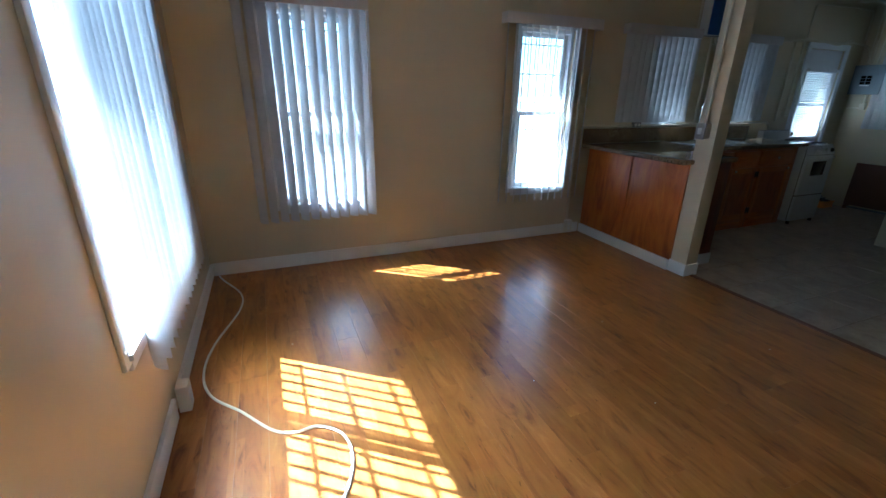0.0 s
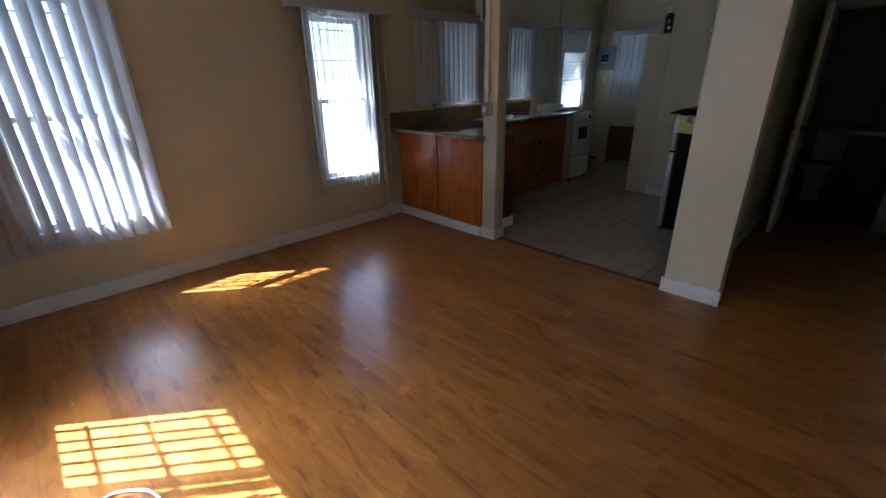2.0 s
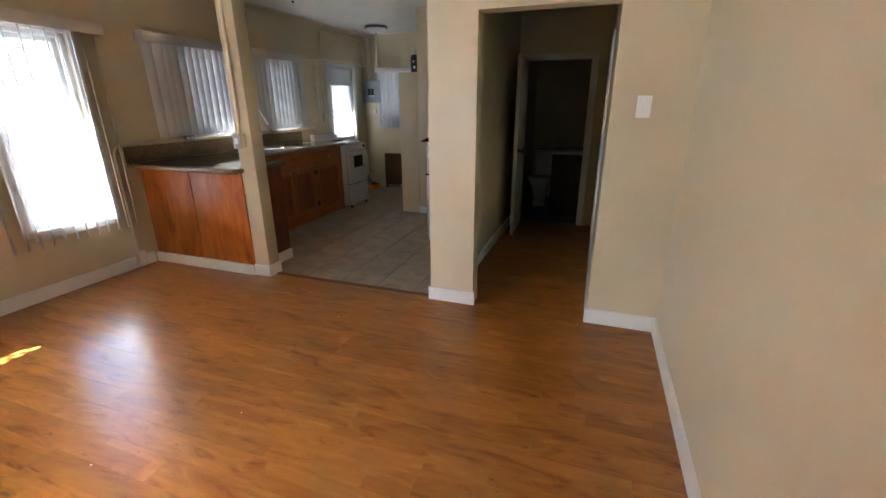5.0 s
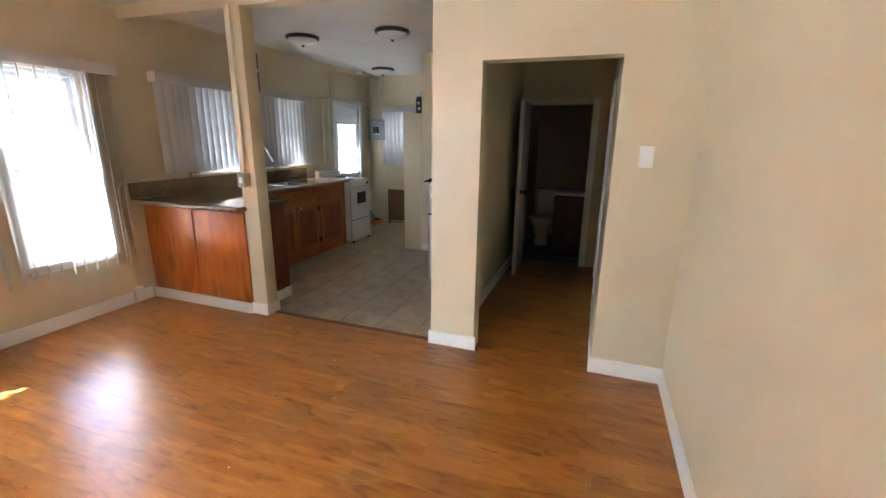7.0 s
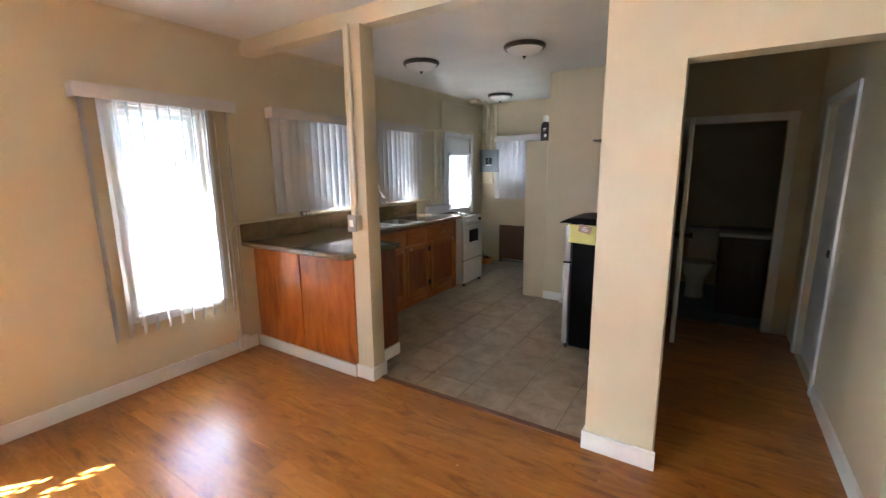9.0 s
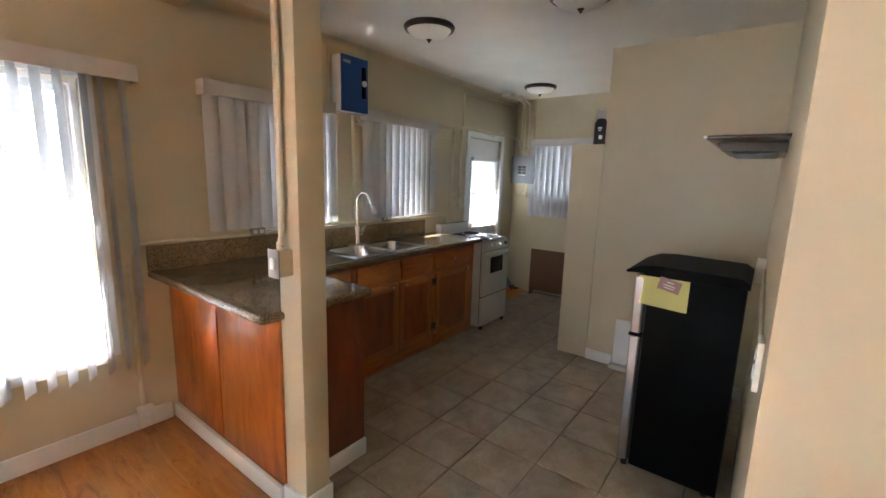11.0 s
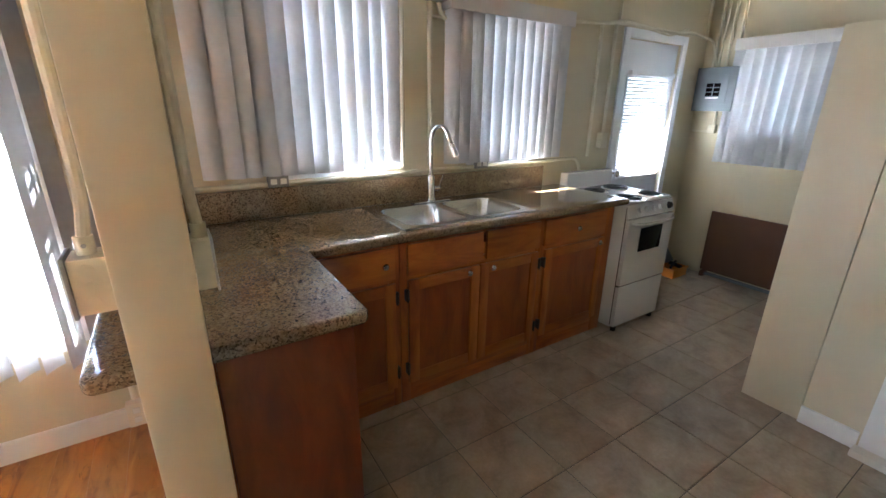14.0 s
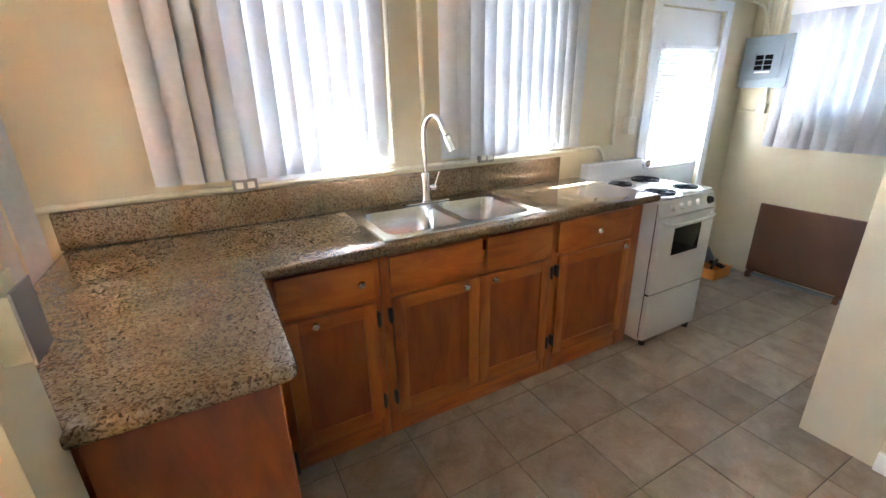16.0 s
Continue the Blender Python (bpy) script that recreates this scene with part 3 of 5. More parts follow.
def blind(side, v0, v1, s0, s1, bottom, turn, label, spacing=0.078, top=1.93, out=0.085, wand=None, skip=(), loose=3.0, curl=0.007):
    """vertical blind: valance, head track and one curved vinyl slat after another. turn: degrees of a slat from the wall's line"""
    face = {"n": NORTH, "w": WEST, "e": EAST}[side]
    inn = {"n": -1, "w": 1, "e": -1}[side]
    ns = side == "n"
    mid = (v0 + v1) / 2
    t = thing("vertical_blind", (mid, face, bottom) if ns else (face, mid, bottom), label, "blind", "vertical blinds")

    def bx(bm, p, q, d0, d1, z0, z1, bevel=0.003):
        c0, c1 = sorted((face + inn * d0, face + inn * d1))
        return box(bm, p, q, c0, c1, z0, z1, bevel) if ns else box(bm, c0, c1, p, q, z0, z1, bevel)
    val = bx(bm_new(), v0, v1, out, out + 0.012, top - 0.01, top + 0.075)
    bx(val, v0, v0 + 0.012, 0.001, out, top - 0.01, top + 0.075)
    bx(val, v1 - 0.012, v1, 0.001, out, top - 0.01, top + 0.075)
    bx(val, v0 + 0.012, v1 - 0.012, 0.001, out, top + 0.066, top + 0.075)
    part("valance", val, SLATV, t, "pale grey vinyl valance")
    part("head_track", bx(bm_new(), v0 + 0.02, v1 - 0.02, out * 0.42, out * 0.42 + 0.035, top + 0.015, top + 0.045), FRAME, t)
    n = max(2, round((s1 - s0) / spacing) + 1)
    bm = bm_new()
    cols = []
    for k in range(7):
        u = (k / 6 - 0.5)
        cols.append([bm.verts.new((u * 0.089, curl * (1 - (2 * u) ** 2), z)) for z in (bottom, (bottom + top) / 2, top + 0.02)])
    for p, q in zip(cols, cols[1:]):
        for z in range(2):
            bm.faces.new((p[z], q[z], q[z + 1], p[z + 1]))
    me = mesh_of("slat", bm, SLAT, True)
    rnd = random.Random(int(v0 * 100) + 7)
    for k in range(n):
        if k in skip:
            continue
        s = s0 + (s1 - s0) * k / (n - 1)
        ob = new("slat", me)
        ob.parent = t
        d = face + inn * (out * 0.42 + 0.018)
        p = Vector((s, d, 0)) if ns else Vector((d, s, 0))
        ob.location = p - Vector((t.location.x, t.location.y, t.location.z))
        base = 0 if ns else 90
        a = turn(s) if callable(turn) else turn
        ob.rotation_euler = (radians(rnd.uniform(-0.3, 0.3)), radians(rnd.uniform(-0.25, 0.25)), radians(base + a + rnd.uniform(-loose, loose)))
    if wand:
        w0, wl = wand
        d = face + inn * (out * 0.8)
        p = (w0, d, top) if ns else (d, w0, top)
        q = (w0, d, top - wl) if ns else (d, w0, top - wl)
        part("wand", rod(bm_new(), p, q, 0.004, 8), WHITEPL, t, "thin plastic tilt wand")
    return t


SLATV = paint("vinyl_valance", (0.62, 0.59, 0.56), 0.4, relief=0.03)
blind("w", 1.50, 2.92, 1.689, 2.859, 0.40, 45.0, "white vinyl vertical blind slats turned open to the sun", spacing=0.078, wand=(1.70, 0.75), loose=0.8, curl=0.012)
blind("n", 0.20, 1.115, 0.24, 1.09, 0.40, 131, "grey-white vinyl vertical blind, slats half open", wand=(1.10, 0.75), loose=1.5)
blind("n", 2.255, 3.245, 2.30, 3.18, 0.40, 57, "white vinyl vertical blind, slats turned open", wand=None)
blind("n", 3.56, 4.50, 3.62, 4.47, 1.12, lambda s: 168 if s < 3.65 else 157, "grey-white vinyl vertical blind, slats nearly closed", curl=0.012)
blind("n", 4.81, 5.745, 4.86, 5.70, 1.12, 154, "grey-white vinyl vertical blind, slats nearly closed", curl=0.012, wand=(4.95, 0.7))
blind("e", 2.45, 3.28, 2.48, 3.25, 1.02, 33, "closed grey-white vinyl vertical blind", top=1.90, curl=0.014, loose=5)


# window light: the open sky outside each pane
def sky_light(side, span, watts):
    a, b, lo, hi = span
    li = bpy.data.lights.new("window_light", "AREA")
    li.shape, li.size, li.size_y = "RECTANGLE", b - a, hi - lo
    li.energy, li.color = watts, (0.86, 0.93, 1.0)
    ob = new("window_light", li)
    c, z = (a + b) / 2, (lo + hi) / 2
    if side == "n":
        ob.matrix_world = look((c, NORTH + 0.13, z), (c, 0, z - 0.9))
    elif side == "w":
        ob.matrix_world = look((WEST - 0.13, c, z), (3, c, z - 0.9))
    else:
        ob.matrix_world = look((EAST + 0.13, c, z), (3, c, z - 0.9))


sky_light("w", WW, 1.0)
sky_light("n", N1, 0.25)
sky_light("n", N2, 0.07)
sky_light("n", K3, 0.16)
sky_light("n", K4, 0.12)
sky_light("n", (6.5, 7.03, 0.92, 1.68), 0.03)
sky_light("e", EW, 0.06)


# ---- living room edge: post, half wall, peninsula
POST = thing("post", (3.42, 2.345, 0), "square cream painted post at the end of the counter", "post", kind="structure")
part("shaft", boxed(3.346, 3.470, 2.255, 2.402, 0, BEAM, bevel=0.006), WALL, POST)
bb = bm_new()
box(bb, 3.330, 3.481, 2.245, 2.255, 0.001, 0.10, 0.003)
box(bb, 3.330, 3.346, 2.255, 2.402, 0.001, 0.10, 0.003)
box(bb, 3.470, 3.481, 2.255, 2.386, 0.001, 0.10, 0.003)
part("base_trim", bb, TRIM, POST, "white painted base trim")
part("strip", boxed(3.337, 3.346, 2.345, 2.37, 1.25, BEAM, bevel=0.003), PIPE, POST)

PEN = thing("peninsula_cabinet", (3.58, 2.95, 0), "red-brown stained wooden peninsula cabinet under the granite counter", "cabinet")
part("side_panel", boxed(3.335, 3.36, 2.402, 2.965, 0.09, 0.879, bevel=0.003), STAIN, PEN)
part("side_panel", boxed(3.333, 3.358, 2.972, 3.54, 0.09, 0.879, bevel=0.003), STAIN, PEN)
# end panel takes the wood copy darkened to stand for shade
part("end_panel", boxed(3.476, 3.815, 2.404, 2.43, 0.0, 0.879, bevel=0.003), PLYSHADE, PEN, "stained plywood end panel with shade put into its colour")
part("body", boxed(3.362, 3.80, 2.432, 3.04, 0.08, 0.878), STAIN, PEN)
fr = bm_new()
box(fr, 3.80, 3.818, 2.432, 3.02, 0.0, 0.09, 0.002)
part("toe_board", fr, STAIN, PEN)
dr = part("door", boxed(3.802, 3.822, 2.47, 2.95, 0.12, 0.68, bevel=0.003), STAIN, PEN)
part("hinge", boxed(3.822, 3.830, 2.462, 2.478, 0.20, 0.26, bevel=0.002), BRONZE, dr, "dark bronze hinge")
part("hinge", boxed(3.822, 3.830, 2.462, 2.478, 0.55, 0.61, bevel=0.002), BRONZE, dr, "dark bronze hinge")
part("drawer_front", boxed(3.802, 3.822, 2.47, 2.95, 0.71, 0.85, bevel=0.003), STAINH, PEN)
bm = boxed(3.312, 3.333, 2.402, 3.54, 0.001, 0.09, bevel=0.004)
part("base_trim", bm, TRIM, PEN, "white painted base trim")
part("base_trim", boxed(3.472, 3.815, 2.388, 2.403, 0.001, 0.095, bevel=0.004), TRIM, PEN, "white painted base trim")


def counter():
    """L-shaped slab with a rounded lip, a notch for the post and a hole for the sink"""
    t = thing("worktop", (4.4, 3.2, 0.88), "speckled brown granite L-shaped worktop with backsplash", "worktop")
    z0, z1 = 0.88, 0.92
    bm = bm_new()
    xs = [3.238, 3.345, 3.471, 3.855, 4.315, 5.035, 5.805]
    ys = [2.372, 2.404, 2.945, 3.03, 3.46, 3.5505]
    keep = {}
    for i in range(6):
        for j in range(5):
            x, y = (xs[i] + xs[i + 1]) / 2, (ys[j] + ys[j + 1]) / 2
            ok = True
            if y < 2.945 and x > 3.855:
                ok = False
            if y < 2.404 and 3.345 < x < 3.471:
                ok = False
            if 4.315 < x < 5.035 and 3.03 < y < 3.46:
                ok = False
            keep[i, j] = ok
    vs = {}

    def v(i, j, z):
        if (i, j, z) not in vs:
            vs[i, j, z] = bm.verts.new((xs[i], ys[j], z))
        return vs[i, j, z]
    for (i, j), ok in keep.items():
        if not ok:
            continue
        bm.faces.new((v(i, j, z1), v(i + 1, j, z1), v(i + 1, j + 1, z1), v(i, j + 1, z1)))
        bm.faces.new((v(i, j + 1, z0), v(i + 1, j + 1, z0), v(i + 1, j, z0), v(i, j, z0)))
        for di, dj, a, b in ((-1, 0, (i, j + 1), (i, j)), (1, 0, (i + 1, j), (i + 1, j + 1)), (0, -1, (i, j), (i + 1, j)), (0, 1, (i + 1, j + 1), (i, j + 1))):
            if not keep.get((i + di, j + dj)):
                bm.faces.new((v(*a, z0), v(*b, z0), v(*b, z1), v(*a, z1)))
    bmesh.ops.recalc_face_normals(bm, faces=bm.faces[:])
    corner = [e for e in bm.edges if abs(e.verts[0].co.z - e.verts[1].co.z) > 0.01 and (e.verts[0].co.xy - Vector((3.855, 2.372))).length < 0.01 or (abs(e.verts[0].co.z - e.verts[1].co.z) > 0.01 and (e.verts[0].co.xy - Vector((3.238, 2.372))).length < 0.01)]
    bmesh.ops.bevel(bm, geom=corner, offset=0.03, segments=5, affect="EDGES", profile=0.5)
    rim = [e for e in bm.edges if len(e.link_faces) == 2 and e.calc_face_angle(0) > 0.6 and abs(e.verts[0].co.z - e.verts[1].co.z) < 1e-4]
    bmesh.ops.bevel(bm, geom=rim, offset=0.013, segments=4, affect="EDGES", profile=0.5)
    part("slab", bm, GRANITE, t)
    part("backsplash", boxed(3.238, 5.645, 3.528, 3.552, 0.921, 1.06, bevel=0.003), GRANITE, t)
    return t


counter()


def bowl(bm, x0, x1, y0, y1, top, depth, r=0.06):
    """open basin with rounded corners and a slight taper"""
    def ring(inset, z, rad):
        pts = []
        for cx, cy, a0 in ((x1 - rad, y1 - rad, 0), (x0 + rad, y1 - rad, 90), (x0 + rad, y0 + rad, 180), (x1 - rad, y0 + rad, 270)):
            for k in range(6):
                a = radians(a0 + 90 * k / 5)
                px, py = cx + rad * math.cos(a), cy + rad * math.sin(a)
                mx, my = (x0 + x1) / 2, (y0 + y1) / 2
                pts.append(bm.verts.new((px - inset * (1 if px > mx else -1), py - inset * (1 if py > my else -1), z)))
        return pts
    rings = [ring(0, top, r), ring(0.003, top - 0.008, r), ring(0.012, top - depth + 0.03, r), ring(0.02, top - depth + 0.008, r), ring(0.04, top - depth, r)]
    for a, b in zip(rings, rings[1:]):
        for k in range(24):
            bm.faces.new((a[k], a[(k + 1) % 24], b[(k + 1) % 24], b[k]))
    bm.faces.new(rings[-1])
    return rings[0]


def sink():
    t = thing("kitchen_sink", (4.68, 3.27, 0.92), "double-bowl stainless steel drop-in kitchen sink", "sink")
    x0, x1, y0, y1 = 4.288, 5.064, 2.998, 3.492
    holes = ((4.325, 4.665, 3.035, 3.39), (4.697, 5.026, 3.035, 3.39))
    bm = bm_new()
    xs = [x0, holes[0][0], holes[0][1], holes[1][0], holes[1][1], x1]
    ys = [y0, 3.035, 3.39, y1]
    for i in range(5):
        for j in range(3):
            if j == 1 and i in (1, 3):
                continue
            bm.faces.new([bm.verts.new(p) for p in ((xs[i], ys[j], 0.926), (xs[i + 1], ys[j], 0.926), (xs[i + 1], ys[j + 1], 0.926), (xs[i], ys[j + 1], 0.926))])
    bmesh.ops.remove_doubles(bm, verts=bm.verts[:], dist=1e-4)
    edge = [e for e in bm.edges if len(e.link_faces) == 1 and all(abs(v.co.x - x0) < 1e-3 or abs(v.co.x - x1) < 1e-3 or abs(v.co.y - y0) < 1e-3 or abs(v.co.y - y1) < 1e-3 for v in e.verts)]
    ext = bmesh.ops.extrude_edge_only(bm, edges=edge)["geom"]
    for v in [g for g in ext if isinstance(g, bmesh.types.BMVert)]:
        v.co.z = 0.9205
        v.co.x += 0.004 * (1 if v.co.x > 4.7 else -1)
        v.co.y += 0.004 * (1 if v.co.y > 3.2 else -1)
    for h in holes:
        for sx, sy, px, py in ((1, 1, h[1], h[3]), (-1, 1, h[0], h[3]), (-1, -1, h[0], h[2]), (1, -1, h[1], h[2])):
            corner = bm.verts.new((px, py, 0.926))
            arc = [bm.verts.new((px - sx * 0.06 + sx * 0.06 * math.cos(radians(90 * k / 5)), py - sy * 0.06 + sy * 0.06 * math.sin(radians(90 * k / 5)), 0.926)) for k in range(6)]
            for p, q in zip(arc, arc[1:]):
                bm.faces.new((corner, p, q))
    bmesh.ops.remove_doubles(bm, verts=bm.verts[:], dist=1e-4)
    bmesh.ops.recalc_face_normals(bm, faces=bm.faces[:])
    part("rim", bm, STEEL, t)
    for h in holes:
        b = part("bowl", (lambda m: (bowl(m, *h, 0.9262, 0.17), m)[1])(bm_new()), STEEL, t)
        cx, cy = (h[0] + h[1]) / 2, (h[2] + h[3]) / 2
        part("drain", lathe(bm_new(), [(0.045, 0.003), (0.04, 0.006), (0.032, 0.003), (0.0, 0.002)], (cx, cy, 0.757), 24), CHROME, b, "chrome drain strainer")
    return t


sink()


def faucet():
    x, y = 4.683, 3.442
    t = thing("faucet", (x, y, 0.926), "tall chrome pull-down gooseneck kitchen faucet", "faucet")
    part("deck_plate", boxed(x - 0.12, x + 0.12, y - 0.025, y + 0.025, 0.9265, 0.934, bevel=0.003), CHROME, t)
    body = lathe(bm_new(), [(0.0, 0.0), (0.026, 0.0), (0.026, 0.01), (0.021, 0.02), (0.021, 0.13), (0.016, 0.14), (0.0, 0.14)], (x, y, 0.934), 24)
    part("body", body, CHROME, t)
    d = Vector((0.55, -0.83, 0)).normalized()
    line = [Vector((x, y, 1.06)), Vector((x, y, 1.24))]
    for k in range(1, 13):
        a = PI * k / 12 * 0.83
        line.append(Vector((x, y, 1.255)) + d * 0.052 * (1 - math.cos(a)) + Vector((0, 0, 0.085 * math.sin(a))))
    part("neck", sweep(bm_new(), line, 0.0115, 14), CHROME, t)
    e = line[-1]
    g = (line[-1] - line[-2]).normalized()
    head = part("spray_head", rod(rod(bm_new(), e, e + g * 0.05, 0.013, 16), e + g * 0.052, e + g * 0.125, 0.0155, 16, 0.0195), CHROME, t)
    part("ring", rod(bm_new(), e + g * 0.049, e + g * 0.053, 0.0158, 16), RUBBER, head)
    part("button", boxed(e.x + g.x * 0.08 + 0.012, e.x + g.x * 0.08 + 0.022, e.y - 0.02, e.y - 0.005, e.z - 0.09, e.z - 0.06, bevel=0.002), RUBBER, head)
    lever = rod(bm_new(), (x + 0.018, y - 0.006, 1.0), (x + 0.05, y - 0.012, 1.0), 0.014, 14)
    rod(lever, (x + 0.042, y - 0.012, 1.0), (x + 0.068, y - 0.02, 1.075), 0.005, 10, 0.0035)
    part("lever", lever, CHROME, t)


faucet()


# ---- base cabinets under the sink
def lathe_y(x, y, z):
    bm = lathe(bm_new(), [(0.0, 0.0), (0.006, 0.0), (0.006, 0.010), (0.014, 0.014), (0.016, 0.019), (0.012, 0.025), (0.0, 0.027)], (0, 0, 0), 16)
    bmesh.ops.transform(bm, matrix=pose(x, y, z, 90, 0, 0), verts=bm.verts[:])
    return bm


def panel_door(parent, x0, x1, z0, z1, y, kx, kz, hinge_x):
    d = thing_part("door", parent)
    st = 0.055
    for p in (x0, x1 - st):
        part("stile", boxed(p, p + st, y - 0.019, y, z0, z1, bevel=0.003), STAIN, d)
    for p in (z0, z1 - st):
        part("rail", boxed(x0 + st, x1 - st, y - 0.0185, y, p, p + st, bevel=0.003), STAINH, d)
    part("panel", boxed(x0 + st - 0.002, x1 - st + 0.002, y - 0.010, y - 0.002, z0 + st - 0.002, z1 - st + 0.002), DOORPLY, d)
    part("knob", lathe_y(kx, y - 0.019, kz), CHROME, d, "small chrome knob")
    for z in (z0 + 0.06, z1 - 0.10):
        h = bm_new()
        box(h, hinge_x - 0.008, hinge_x + 0.008, y - 0.024, y + 0.001, z, z + 0.055, 0.002)
        rod(h, (hinge_x, y - 0.022, z - 0.006), (hinge_x, y - 0.022, z + 0.061), 0.005, 10)
        part("hinge", h, BRONZE, d, "dark bronze hinge")


def thing_part(name, parent):
    ob = new(name)
    ob.parent = parent
    ob.empty_display_size = 0.05
    return ob


def cabinet(x0, x1, label, doors, drawers, false_fronts=()):
    face = 3.030
    c = thing("base_cabinet", ((x0 + x1) / 2, 3.3, 0), label, "cabinet", "base cabinets along the window wall")
    b = bm_new()
    box(b, x0 + 0.001, x1 - 0.001, 3.05, 3.54, 0.09, 0.70)
    box(b, x0 + 0.001, x1 - 0.001, 3.05, 3.07, 0.70, 0.878)
    part("body", b, STAIN, c)
    inner = sorted([d[0] for d in doors] + [d[1] for d in doors])
    lo, hi = inner[0], inner[-1]
    part("frame_stile", boxed(x0 + 0.001, lo + 0.012, face, 3.05, 0.0, 0.878, bevel=0.002), STAIN, c)
    part("frame_stile", boxed(hi - 0.012, x1 - 0.001, face, 3.05, 0.0, 0.878, bevel=0.002), STAIN, c)
    for u, v in ((0.66, 0.715), (0.835, 0.878), (0.075, 0.125)):
        part("frame_rail", boxed(lo + 0.012, hi - 0.012, face + 0.0005, 3.05, u, v, bevel=0.002), STAINH, c)
    part("toe_board", boxed(lo + 0.012, hi - 0.012, face + 0.002, 3.05, 0.0, 0.0745, bevel=0.002), STAINH, c)
    for a, d, kx, hx in doors:
        panel_door(c, a, d, 0.115, 0.672, face, kx, 0.648, hx)
    for a, d, kx in drawers:
        w = part("drawer_front", boxed(a, d, face - 0.019, face, 0.695, 0.848, bevel=0.004), STAINH, c)
        if kx:
            part("knob", lathe_y(kx, face - 0.019, 0.77), CHROME, w, "small chrome knob")
    return c


cabinet(3.823, 4.268, "red-brown stained corner base cabinet with drawer and door", [(3.885, 4.240, 4.000, 4.246)], [(3.885, 4.240, 4.185)])
cabinet(4.270, 5.150, "red-brown stained sink base cabinet with two doors", [(4.308, 4.722, 4.645, 4.300), (4.726, 5.135, 4.795, 5.142)], [(4.305, 4.735, None), (4.762, 5.135, None)])
cabinet(5.152, 5.792, "red-brown stained base cabinet with drawer beside the stove", [(5.190, 5.708, 5.645, 5.182)], [(5.175, 5.700, 5.435)])


# ---- stove
def stove():
    x0, x1, y0, y1 = 5.808, 6.308, 2.925, 3.52
    t = thing("stove", ((x0 + x1) / 2, (y0 + y1) / 2, 0), "white enamel electric coil stove with oven", "stove")
    part("body", boxed(x0, x1, y0 + 0.03, y1, 0.03, 0.865, bevel=0.006), ENAMEL, t)
    top = boxed(x0 - 0.004, x1 + 0.004, y0 + 0.045, y1 - 0.06, 0.866, 0.892, bevel=0.008)
    part("cooktop", top, ENAMEL, t)
    bg = boxed(x0, x1, y1 - 0.07, y1, 0.868, 1.005, bevel=0.014, seg=3)
    part("backguard", bg, ENAMEL, t)
    ctl = bm_new()
    prof = ((y0 + 0.028, 0.788), (y0 + 0.006, 0.79), (y0 + 0.035, 0.872), (y0 + 0.06, 0.872))
    lo = [ctl.verts.new((x0, y, z)) for y, z in prof]
    hi = [ctl.verts.new((x1, y, z)) for y, z in prof]
    ctl.faces.new(lo)
    ctl.faces.new(hi[::-1])
    for k in range(4):
        ctl.faces.new((lo[k], lo[(k + 1) % 4], hi[(k + 1) % 4], hi[k]))
    bmesh.ops.recalc_face_normals(ctl, faces=ctl.faces[:])
    cp = part("control_panel", ctl, ENAMEL, t)
    n = Vector((0, -0.082, 0.029)).normalized()
    for k in range(5):
        x = x0 + 0.115 + k * 0.075
        c = Vector((x, y0 + 0.02, 0.831))
        dark = k == 4
        if dark:
            x = x1 - 0.055
            c.x = x
        kb = rod(bm_new(), c, c + n * 0.018, 0.024 if dark else 0.019, 18, 0.018 if dark else 0.016)
        part("knob", kb, RUBBER if dark else ENAMEL, cp, "black thermostat knob" if dark else "white burner knob")
    door = boxed(x0 + 0.004, x1 - 0.004, y0, y0 + 0.03, 0.335, 0.782, bevel=0.008)
    d = part("oven_door", door, ENAMEL, t)
    part("window", boxed(x0 + 0.135, x1 - 0.125, y0 - 0.003, y0 + 0.004, 0.555, 0.715, bevel=0.002), DARKGLASS, d, "dark oven window")
    hb = sweep(bm_new(), smooth_line([(x0 + 0.03, y0 + 0.002, 0.758), (x0 + 0.07, y0 - 0.028, 0.752), (x0 + 0.25, y0 - 0.034, 0.745), (x1 - 0.07, y0 - 0.028, 0.752), (x1 - 0.03, y0 + 0.002, 0.758)], 6), 0.011, 12)
    part("handle", hb, ENAMEL, d, "white bow handle")
    part("drawer", boxed(x0 + 0.004, x1 - 0.004, y0 + 0.002, y0 + 0.03, 0.036, 0.325, bevel=0.008), ENAMEL, t)
    # dark strip standing in for the shade inside the door and drawer gap
    part("gap_shade", boxed(x0 + 0.006, x1 - 0.006, y0 + 0.012, y0 + 0.0298, 0.3255, 0.3345), RUBBER, t)
    for fx in (x0 + 0.035, x1 - 0.05):
        for fy in (y0 + 0.022, y1 - 0.05):
            part("foot", rod(bm_new(), (fx, fy, 0.0), (fx, fy, 0.038), 0.018, 12), RUBBER, t)
    part("trim", boxed(x0 - 0.0012, x0 + 0.003, y0 + 0.028, y0 + 0.0315, 0.05, 0.86), BRONZE, t)
    for bx_, by_, r in ((5.925, 3.03, 0.088), (6.17, 3.045, 0.07), (5.93, 3.30, 0.07), (6.175, 3.31, 0.088)):
        bn = part("burner", lathe(bm_new(), [(r + 0.018, 0.001), (r + 0.014, 0.006), (r + 0.004, 0.003), (0.02, 0.001), (0.0, 0.001)], (bx_, by_, 0.891), 32), CHROME, t, "chrome drip ring")
        pts = []
        for k in range(110):
            a = k / 110 * 2 * PI * 3.6
            rr = 0.02 + (r - 0.02) * k / 109
